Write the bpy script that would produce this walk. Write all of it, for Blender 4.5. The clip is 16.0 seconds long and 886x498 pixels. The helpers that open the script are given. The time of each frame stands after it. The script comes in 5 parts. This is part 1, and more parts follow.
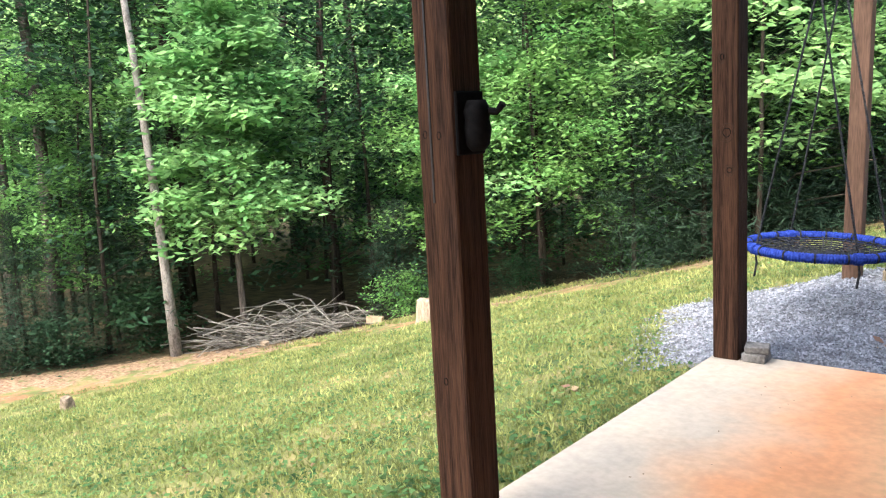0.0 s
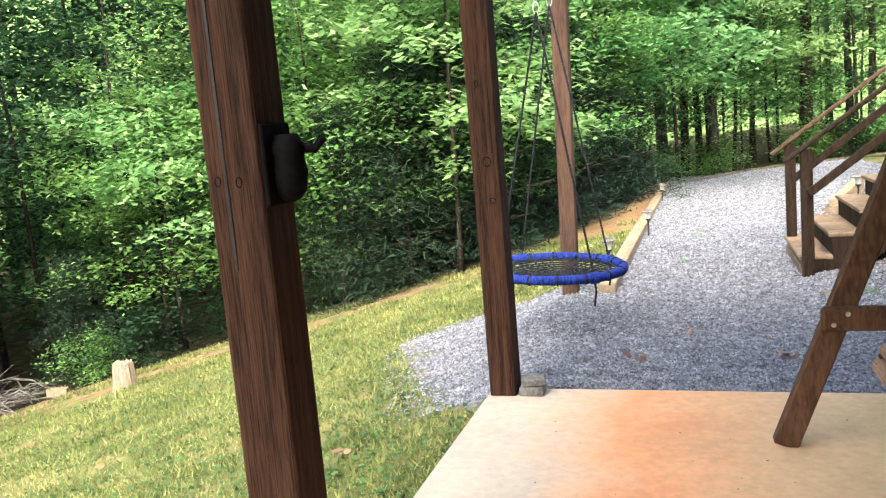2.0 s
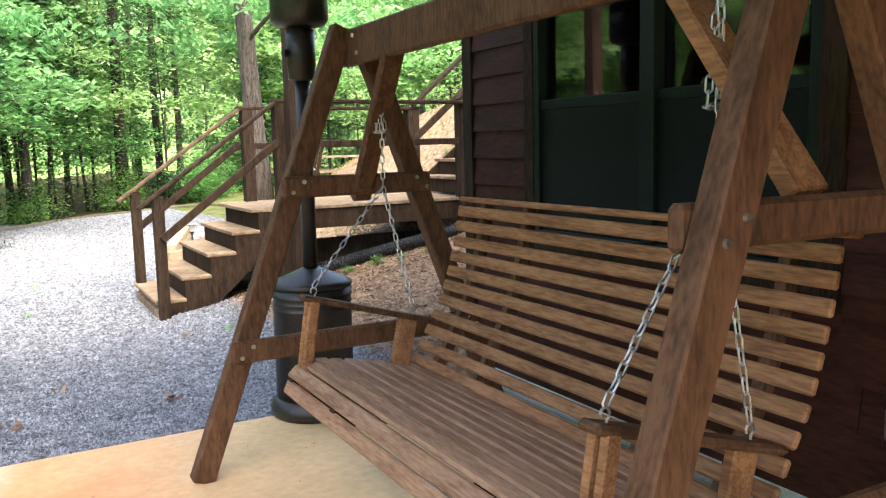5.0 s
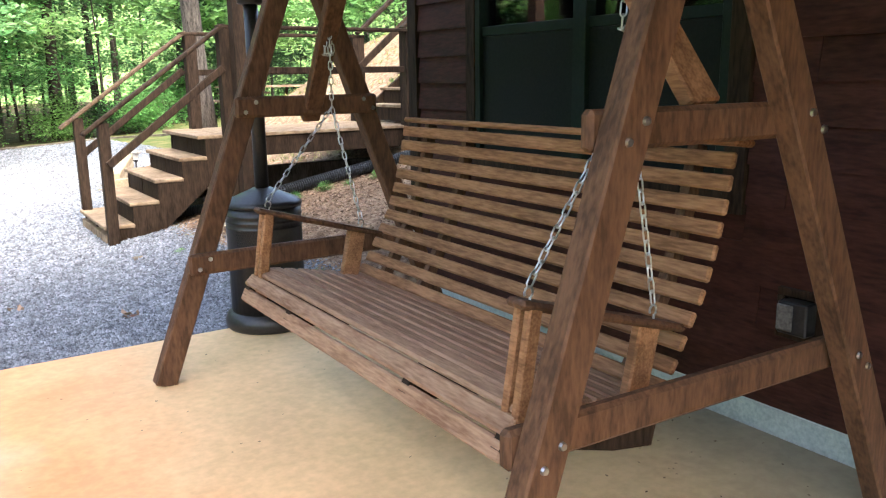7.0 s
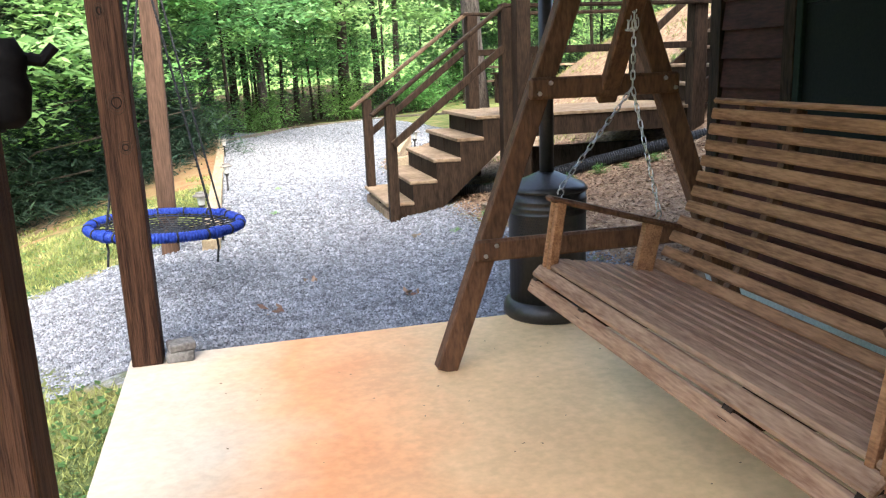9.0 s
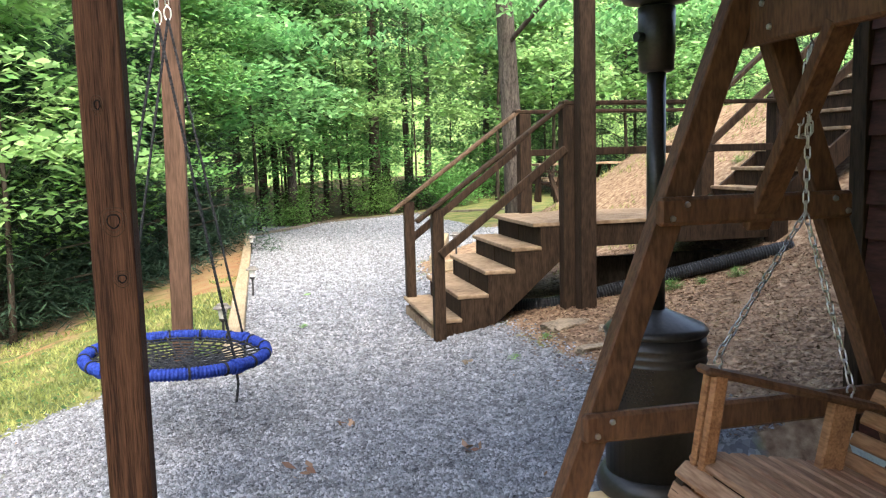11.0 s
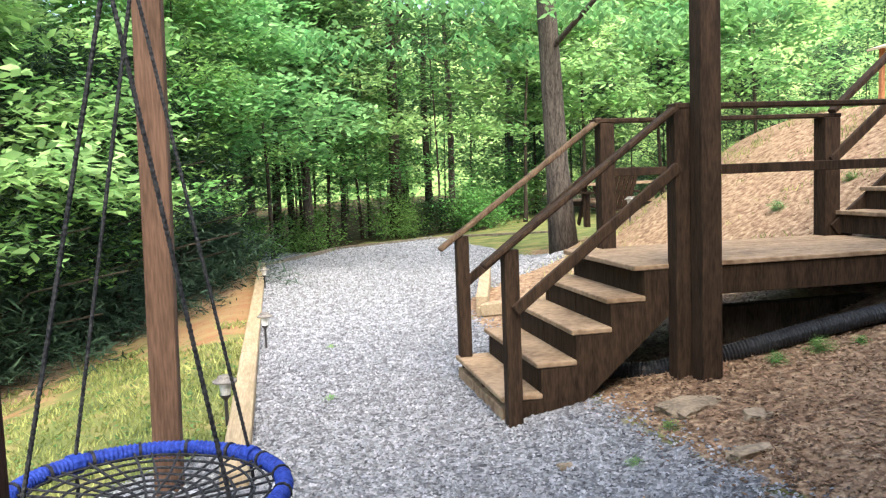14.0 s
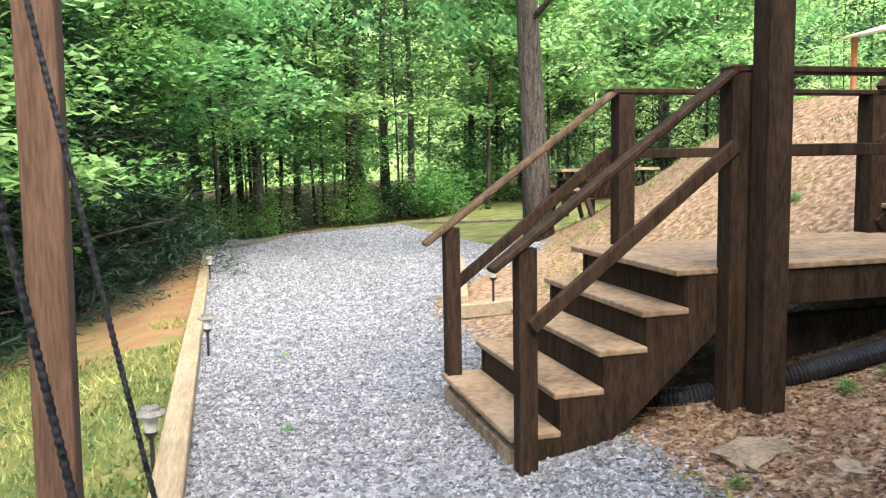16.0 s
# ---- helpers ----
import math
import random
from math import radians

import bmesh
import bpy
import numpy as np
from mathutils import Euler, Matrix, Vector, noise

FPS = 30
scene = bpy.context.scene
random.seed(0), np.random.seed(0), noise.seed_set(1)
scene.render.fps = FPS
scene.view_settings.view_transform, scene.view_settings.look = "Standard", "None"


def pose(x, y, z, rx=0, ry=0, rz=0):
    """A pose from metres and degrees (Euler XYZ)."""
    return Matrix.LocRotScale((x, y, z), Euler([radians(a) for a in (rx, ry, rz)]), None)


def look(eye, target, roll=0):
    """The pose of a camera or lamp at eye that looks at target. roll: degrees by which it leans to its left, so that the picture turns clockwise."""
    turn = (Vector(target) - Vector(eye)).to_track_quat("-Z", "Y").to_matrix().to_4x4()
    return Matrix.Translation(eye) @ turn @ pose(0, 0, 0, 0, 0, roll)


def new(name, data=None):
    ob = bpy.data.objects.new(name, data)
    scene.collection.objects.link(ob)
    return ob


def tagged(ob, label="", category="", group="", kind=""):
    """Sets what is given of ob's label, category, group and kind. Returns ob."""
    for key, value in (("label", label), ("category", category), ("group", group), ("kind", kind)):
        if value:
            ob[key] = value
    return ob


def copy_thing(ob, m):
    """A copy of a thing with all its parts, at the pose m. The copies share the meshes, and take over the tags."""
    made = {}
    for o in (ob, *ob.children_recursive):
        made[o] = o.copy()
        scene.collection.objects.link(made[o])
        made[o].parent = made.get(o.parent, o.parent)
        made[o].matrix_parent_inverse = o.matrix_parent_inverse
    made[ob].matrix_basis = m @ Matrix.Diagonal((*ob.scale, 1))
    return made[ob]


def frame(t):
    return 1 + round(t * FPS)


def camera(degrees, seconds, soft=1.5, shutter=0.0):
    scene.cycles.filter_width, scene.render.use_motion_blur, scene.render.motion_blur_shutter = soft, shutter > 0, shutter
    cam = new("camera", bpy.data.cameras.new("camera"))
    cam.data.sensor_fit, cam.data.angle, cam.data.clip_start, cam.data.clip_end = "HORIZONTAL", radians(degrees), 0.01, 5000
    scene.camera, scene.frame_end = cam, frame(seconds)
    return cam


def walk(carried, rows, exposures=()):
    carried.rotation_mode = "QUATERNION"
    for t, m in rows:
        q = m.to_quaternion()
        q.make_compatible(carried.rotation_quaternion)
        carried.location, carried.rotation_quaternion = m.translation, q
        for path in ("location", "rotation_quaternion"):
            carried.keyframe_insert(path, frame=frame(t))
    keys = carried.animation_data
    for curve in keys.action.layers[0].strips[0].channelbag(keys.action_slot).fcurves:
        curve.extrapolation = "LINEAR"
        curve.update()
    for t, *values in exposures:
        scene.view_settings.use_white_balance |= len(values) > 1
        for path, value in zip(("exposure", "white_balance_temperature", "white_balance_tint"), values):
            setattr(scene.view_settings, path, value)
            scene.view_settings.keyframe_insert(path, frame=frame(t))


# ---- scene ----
cam = camera(57.8, 16.0, soft=1.2)
PATH = [
    (0, (1.762, -4.344, 1.397), (0.47, -2.848, 1.093), -3.2),
    (0.5, (1.607, -4.209, 1.403), (0.39, -2.649, 1.112), -3.1),
    (1, (1.482, -4.144, 1.393), (0.415, -2.477, 1.107), -2.3),
    (1.5, (1.278, -4.113, 1.423), (0.428, -2.324, 1.141), -3.8),
    (2, (1.134, -4.082, 1.438), (0.521, -2.2, 1.155), -5.0),
    (2.5, (1.011, -3.995, 1.418), (0.599, -2.061, 1.121), -5.7),
    (3, (0.91, -3.89, 1.421), (0.737, -1.924, 1.098), -6.0),
    (3.5, (0.851, -3.856, 1.425), (0.998, -1.889, 1.095), -4.9),
    (4, (0.758, -3.884, 1.437), (1.281, -1.979, 1.129), -4.1),
    (4.5, (0.71, -3.923, 1.438), (1.519, -2.114, 1.162), -2.9),
    (5, (0.747, -4.013, 1.437), (1.713, -2.28, 1.181), -1.4),
    (5.2, (0.758, -4.066, 1.449), (1.77, -2.358, 1.21), -1.1),
    (7.3, (0.591, -4.255, 1.38), (1.651, -2.622, 0.923), -0.6),
    (7.5, (0.581, -4.261, 1.374), (1.605, -2.611, 0.896), -0.5),
    (8, (0.532, -4.257, 1.375), (1.395, -2.529, 0.857), -0.9),
    (8.5, (0.52, -4.178, 1.382), (1.177, -2.359, 0.873), -1.8),
    (9, (0.576, -3.963, 1.4), (1.059, -2.076, 0.946), -2.2),
    (9.5, (0.598, -3.744, 1.422), (0.999, -1.821, 1.047), -1.9),
    (10, (0.575, -3.478, 1.465), (1.007, -1.544, 1.191), -1.5),
    (10.2, (0.571, -3.382, 1.468), (1.028, -1.45, 1.224), -1.2),
    (12.3, (0.619, -2.296, 1.479), (0.982, -0.34, 1.267), -1.8),
    (12.5, (0.622, -2.18, 1.485), (0.967, -0.222, 1.288), -1.7),
    (13, (0.578, -1.88, 1.483), (0.904, 0.084, 1.3), -1.9),
    (13.5, (0.532, -1.572, 1.487), (0.928, 0.379, 1.3), -2.5),
    (14, (0.594, -1.262, 1.505), (1.007, 0.687, 1.324), -2.2),
    (14.5, (0.606, -0.965, 1.54), (1.03, 0.978, 1.34), -2.9),
    (15, (0.575, -0.67, 1.545), (1.085, 1.255, 1.372), -3.7),
    (15.5, (0.587, -0.385, 1.46), (1.134, 1.533, 1.306), -2.4),
    (16, (0.626, -0.089, 1.463), (1.155, 1.828, 1.243), -1.1),
]
walk(cam, [(t, look(eye, target, roll)) for t, eye, target, roll in PATH], ((0, 2.95, 6450, 9), (2.5, 2.95, 6950, 9), (5, 3.35, 6950, 9), (7.5, 3.5, 6500, 9), (8.3, 3.3, 6450, 8), (9, 3.15, 6600, 8), (10, 2.95, 6900, 8), (12.5, 2.85, 6850, 8), (16, 2.75, 6800, 7)))

# ---- world, sun, exposure ----
world = bpy.data.worlds.new("world")
scene.world = world
world.use_nodes = True
wn = world.node_tree
sky = wn.nodes.new("ShaderNodeTexSky")
sky.sky_type, sky.sun_disc = "NISHITA", False
sky.air_density, sky.dust_density, sky.ozone_density = 0.8, 4.0, 0.4
sky.sun_elevation, sky.sun_rotation = radians(50), radians(174)
bg = wn.nodes["Background"]
bg.inputs[1].default_value = 0.15
wn.links.new(sky.outputs[0], bg.inputs[0])
sun = new("sun", bpy.data.lights.new("sun", "SUN"))
sun.data.energy, sun.data.angle, sun.data.color = 0.55, radians(60), (1, 0.96, 0.88)
sun.matrix_world = look((0, 0, 0), (0.08, 0.68, -1.0))


# ---- materials ----
def mat(name, c1, c2, scale=8.0, rough=0.8, bump=0.2, stretch=(1, 1, 1), fine=60.0, metal=0.0, coords="Object", c3=None, spec=0.14):
    m = bpy.data.materials.new(name)
    m.use_nodes = True
    nt = m.node_tree
    n, l = nt.nodes, nt.links
    b = n["Principled BSDF"]
    tc = n.new("ShaderNodeTexCoord")
    mp = n.new("ShaderNodeMapping")
    mp.inputs["Scale"].default_value = stretch
    l.new(tc.outputs[coords], mp.inputs[0])
    info = n.new("ShaderNodeObjectInfo")
    off = n.new("ShaderNodeVectorMath")
    off.operation = "ADD"
    sc = n.new("ShaderNodeMath")
    sc.operation = "MULTIPLY"
    sc.inputs[1].default_value = 37.0
    l.new(info.outputs["Random"], sc.inputs[0])
    l.new(mp.outputs[0], off.inputs[0])
    l.new(sc.outputs[0], off.inputs[1])
    a = n.new("ShaderNodeTexNoise")
    a.inputs["Scale"].default_value, a.inputs["Detail"].default_value = scale, 5
    l.new(off.outputs[0], a.inputs["Vector"])
    f = n.new("ShaderNodeTexNoise")
    f.inputs["Scale"].default_value, f.inputs["Detail"].default_value = fine, 4
    l.new(off.outputs[0], f.inputs["Vector"])
    add = n.new("ShaderNodeMath")
    add.operation = "MULTIPLY_ADD"
    add.inputs[1].default_value = 0.5
    l.new(f.outputs[0], add.inputs[0])
    half = n.new("ShaderNodeMath")
    half.operation = "MULTIPLY"
    half.inputs[1].default_value = 0.5
    l.new(a.outputs[0], half.inputs[0])
    l.new(half.outputs[0], add.inputs[2])
    ramp = n.new("ShaderNodeValToRGB")
    ramp.color_ramp.elements[0].position, ramp.color_ramp.elements[1].position = 0.38, 0.62
    ramp.color_ramp.elements[0].color, ramp.color_ramp.elements[1].color = (*c1, 1), (*c2, 1)
    if c3:
        e = ramp.color_ramp.elements.new(0.5)
        e.color = (*c3, 1)
    l.new(add.outputs[0], ramp.inputs[0])
    l.new(ramp.outputs[0], b.inputs["Base Color"])
    b.inputs["Roughness"].default_value, b.inputs["Metallic"].default_value = rough, metal
    b.inputs["Specular IOR Level"].default_value = spec
    if bump:
        bp = n.new("ShaderNodeBump")
        bp.inputs["Strength"].default_value, bp.inputs["Distance"].default_value = bump, 0.01
        l.new(add.outputs[0], bp.inputs["Height"])
        l.new(bp.outputs[0], b.inputs["Normal"])
    return m


POST = mat("stained timber", (0.016, 0.008, 0.006), (0.07, 0.035, 0.021), 3, 0.75, 0.7, (12, 12, 0.5), 22, spec=0.08)
STAIN = mat("red-brown stained wood", (0.014, 0.0092, 0.0065), (0.042, 0.027, 0.018), 3, 0.7, 0.4, (6, 6, 1), 14, spec=0.08)
SWINGWOOD = mat("brown stained swing timber", (0.06, 0.03, 0.017), (0.14, 0.07, 0.038), 3, 0.6, 0.4, (6, 6, 1.5), 14)
SLAT = mat("worn brown slat wood", (0.15, 0.068, 0.03), (0.33, 0.165, 0.08), 3, 0.65, 0.4, (8, 1, 8), 16)
SEATWOOD = mat("sun-greyed seat slat wood", (0.19, 0.1, 0.058), (0.37, 0.225, 0.14), 3, 0.7, 0.4, (8, 1, 8), 16)
RAILTOP = mat("weathered brown handrail", (0.05, 0.032, 0.02), (0.13, 0.088, 0.056), 3, 0.8, 0.4, (6, 6, 1), 20)
TREAD = mat("weathered tread wood", (0.14, 0.095, 0.06), (0.27, 0.2, 0.135), 3, 0.85, 0.4, (1, 1, 1), 20)
SIDING = mat("burgundy lap siding", (0.024, 0.0085, 0.0065), (0.062, 0.021, 0.015), 3, 0.6, 0.3, (1, 1, 5), 15)
BARK = mat("grey-brown bark", (0.022, 0.019, 0.016), (0.105, 0.09, 0.078), 5, 0.95, 1.0, (5, 5, 0.8), 22)
BLACK = mat("black metal", (0.012, 0.012, 0.013), (0.03, 0.03, 0.032), 5, 0.45, 0.1, spec=0.3)
BLUE = mat("blue braided rope", (0.007, 0.02, 0.145), (0.02, 0.048, 0.28), 30, 0.6, 0.5)
SLEEPER = mat("pale treated timber", (0.19, 0.15, 0.098), (0.31, 0.25, 0.17), 3, 0.85, 0.3, (6, 0.6, 6), 14)


def add_island_variation(m, dark=0.65, light=1.3, hue=0.03):
    nt = m.node_tree
    n, l = nt.nodes, nt.links
    b = n["Principled BSDF"]
    src = b.inputs["Base Color"].links[0].from_socket
    geo = n.new("ShaderNodeNewGeometry")
    mr = n.new("ShaderNodeMapRange")
    mr.inputs["To Min"].default_value, mr.inputs["To Max"].default_value = dark, light
    l.new(geo.outputs["Random Per Island"], mr.inputs["Value"])
    hs = n.new("ShaderNodeHueSaturation")
    mh = n.new("ShaderNodeMapRange")
    mh.inputs["To Min"].default_value, mh.inputs["To Max"].default_value = 0.5 - hue, 0.5 + hue
    info = n.new("ShaderNodeObjectInfo")
    l.new(info.outputs["Random"], mh.inputs["Value"])
    l.new(mh.outputs[0], hs.inputs["Hue"])
    l.new(mr.outputs[0], hs.inputs["Value"])
    l.new(src, hs.inputs["Color"])
    l.new(hs.outputs[0], b.inputs["Base Color"])
    return m


def leafy(name, c1, c2, glow=0.45, rough=0.5, dark=0.6, light=1.4, hue=0.02):
    m = mat(name, c1, c2, 0.8, rough, 0, fine=3.0, spec=0.12)
    add_island_variation(m, dark, light, hue)
    nt = m.node_tree
    n, l = nt.nodes, nt.links
    b = n["Principled BSDF"]
    tr = n.new("ShaderNodeBsdfTranslucent")
    l.new(b.inputs["Base Color"].links[0].from_socket, tr.inputs["Color"])
    mix = n.new("ShaderNodeMixShader")
    mix.inputs[0].default_value = glow
    l.new(b.outputs[0], mix.inputs[1])
    l.new(tr.outputs[0], mix.inputs[2])
    l.new(mix.outputs[0], n["Material Output"].inputs["Surface"])
    return m


MAPLE = leafy("spring green leaf", (0.064, 0.17, 0.046), (0.19, 0.37, 0.115), 0.5)
LIME = leafy("pale lime spring leaf", (0.115, 0.275, 0.095), (0.3, 0.5, 0.2), 0.5)
CANOPY = leafy("green canopy leaf", (0.034, 0.095, 0.032), (0.105, 0.215, 0.075), 0.5)
# Near-black leaf colour stands in for the shade inside the woods.
SHADELEAF = leafy("leaf darkened for woodland shade", (0.010, 0.03, 0.014), (0.027, 0.064, 0.028), 0.35)
NEEDLE = leafy("blue-green pine needle", (0.018, 0.04, 0.026), (0.05, 0.088, 0.055), 0.3, 0.7)
LITTER = leafy("dry fallen leaf", (0.1, 0.063, 0.04), (0.28, 0.195, 0.13), 0.1, 0.8, 0.5, 1.3, 0.02)
BLADE = leafy("grass blade", (0.12, 0.15, 0.045), (0.3, 0.31, 0.115), 0.35, 0.6, 0.6, 1.4)
STONE = add_island_variation(mat("crushed grey stone", (0.1, 0.108, 0.124), (0.24, 0.255, 0.28), 9, 0.85, 0.3, fine=70), 0.45, 1.45, 0.0)
ROCK = mat("tan field stone", (0.11, 0.09, 0.065), (0.25, 0.2, 0.145), 6, 0.9, 0.9, fine=40)
TWIG = add_island_variation(mat("bare grey branch", (0.06, 0.055, 0.05), (0.17, 0.16, 0.145), 9, 0.9, 0.3), 0.5, 1.4)
BIRCH = mat("pale grey bark", (0.1, 0.09, 0.08), (0.27, 0.25, 0.23), 5, 0.9, 0.7, (2, 2, 1), 25)
DARKBARK = mat("dark bark", (0.018, 0.015, 0.012), (0.06, 0.05, 0.04), 6, 0.95, 0.8, (3, 3, 0.6), 30, spec=0.05)
STUMPW = mat("bleached stump wood", (0.17, 0.125, 0.09), (0.34, 0.27, 0.2), 5, 0.9, 0.8, (8, 8, 0.8), 20)
STEEL = mat("galvanised steel", (0.45, 0.45, 0.44), (0.65, 0.65, 0.63), 12, 0.35, 0.1, metal=1.0)
ROPE = mat("black braided rope", (0.008, 0.009, 0.012), (0.03, 0.032, 0.036), 60, 0.8, 0.4)
SOOT = mat("matte black plastic", (0.004, 0.004, 0.005), (0.009, 0.009, 0.01), 8, 0.8, 0.1, spec=0.05)
PIPE = mat("black corrugated plastic", (0.010, 0.011, 0.014), (0.022, 0.024, 0.028), 5, 0.42, 0.05, spec=0.3)
HEAT = mat("dark bronze enamel", (0.018, 0.016, 0.014), (0.035, 0.03, 0.026), 4, 0.38, 0.05, metal=0.3, spec=0.5)
LAMPG = mat("clear lamp plastic", (0.4, 0.41, 0.4), (0.6, 0.6, 0.58), 5, 0.2, 0)
FRAMEG = mat("dark green window frame", (0.006, 0.012, 0.010), (0.012, 0.02, 0.016), 5, 0.45, 0.05)
SCREEN = mat("dark insect screen", (0.005, 0.007, 0.0065), (0.009, 0.011, 0.010), 90, 0.55, 0.1)
BLIND = mat("white blind slat", (0.6, 0.58, 0.52), (0.72, 0.7, 0.64), 3, 0.6, 0)
CURB = mat("grey-blue painted curb", (0.3, 0.34, 0.33), (0.46, 0.5, 0.48), 3, 0.8, 0.3)
GREYWOOD = mat("weathered grey timber", (0.07, 0.062, 0.05), (0.17, 0.15, 0.12), 3, 0.9, 0.4, (3, 3, 3), 20)
BLOCKC = mat("dark concrete block", (0.09, 0.085, 0.08), (0.2, 0.19, 0.18), 12, 0.95, 0.5)
CEDAR = mat("orange cedar board", (0.35, 0.13, 0.06), (0.55, 0.24, 0.12), 3, 0.7, 0.2, (6, 1, 6))
TINROOF = mat("pale tan roof boards", (0.36, 0.28, 0.18), (0.5, 0.41, 0.28), 2, 0.5, 0.1)


def glass_material():
    m = bpy.data.materials.new("window glass")
    m.use_nodes = True
    n, l = m.node_tree.nodes, m.node_tree.links
    n.remove(n["Principled BSDF"])
    t, g, f, mx = n.new("ShaderNodeBsdfTransparent"), n.new("ShaderNodeBsdfGlossy"), n.new("ShaderNodeFresnel"), n.new("ShaderNodeMixShader")
    t.inputs[0].default_value = (0.75, 0.8, 0.78, 1)
    g.inputs["Roughness"].default_value = 0.02
    f.inputs[0].default_value = 2.1
    l.new(f.outputs[0], mx.inputs[0])
    l.new(t.outputs[0], mx.inputs[1])
    l.new(g.outputs[0], mx.inputs[2])
    l.new(mx.outputs[0], n["Material Output"].inputs["Surface"])
    return m


PANE = glass_material()


def patio_material():
    m = mat("worn orange stained concrete, shade painted by the wall", (0.8, 0.8, 0.8), (1, 1, 1), 1.6, 0.62, 0.12, fine=25)
    n, l = m.node_tree.nodes, m.node_tree.links
    b = n["Principled BSDF"]
    src = b.inputs["Base Color"].links[0].from_socket
    tc = n.new("ShaderNodeTexCoord")
    sep = n.new("ShaderNodeSeparateXYZ")
    l.new(tc.outputs["Object"], sep.inputs[0])
    nz = n.new("ShaderNodeTexNoise")
    nz.inputs["Scale"].default_value, nz.inputs["Detail"].default_value = 1.7, 6
    l.new(tc.outputs["Object"], nz.inputs["Vector"])
    ad = n.new("ShaderNodeMath")
    ad.operation = "MULTIPLY_ADD"
    ad.inputs[1].default_value, ad.inputs[2].default_value = 0.9, -0.45
    l.new(nz.outputs[0], ad.inputs[0])
    sm = n.new("ShaderNodeMath")
    l.new(sep.outputs[0], sm.inputs[0])
    l.new(ad.outputs[0], sm.inputs[1])
    dv = n.new("ShaderNodeMath")
    dv.operation = "DIVIDE"
    dv.inputs[1].default_value = 3.4
    l.new(sm.outputs[0], dv.inputs[0])
    r = n.new("ShaderNodeValToRGB")
    e = r.color_ramp.elements
    e[0].position, e[0].color = 0.0, (0.44, 0.385, 0.31, 1)
    # The last stops darken towards the wall: porch shade put into the colour.
    e[1].position, e[1].color = 1.0, (0.24, 0.22, 0.16, 1)
    for p, c in ((0.09, (0.54, 0.45, 0.34, 1)), (0.17, (0.7, 0.44, 0.27, 1)), (0.26, (0.82, 0.37, 0.17, 1)), (0.42, (0.8, 0.51, 0.27, 1)), (0.62, (0.76, 0.53, 0.28, 1)), (0.82, (0.5, 0.39, 0.23, 1))):
        k = e.new(p)
        k.color = c
    l.new(dv.outputs[0], r.inputs[0])
    mx = n.new("ShaderNodeMix")
    mx.data_type, mx.blend_type = "RGBA", "MULTIPLY"
    mx.inputs["Factor"].default_value = 1.0
    l.new(r.outputs[0], mx.inputs["A"])
    l.new(src, mx.inputs["B"])
    l.new(mx.outputs["Result"], b.inputs["Base Color"])
    return m


PATIO = patio_material()


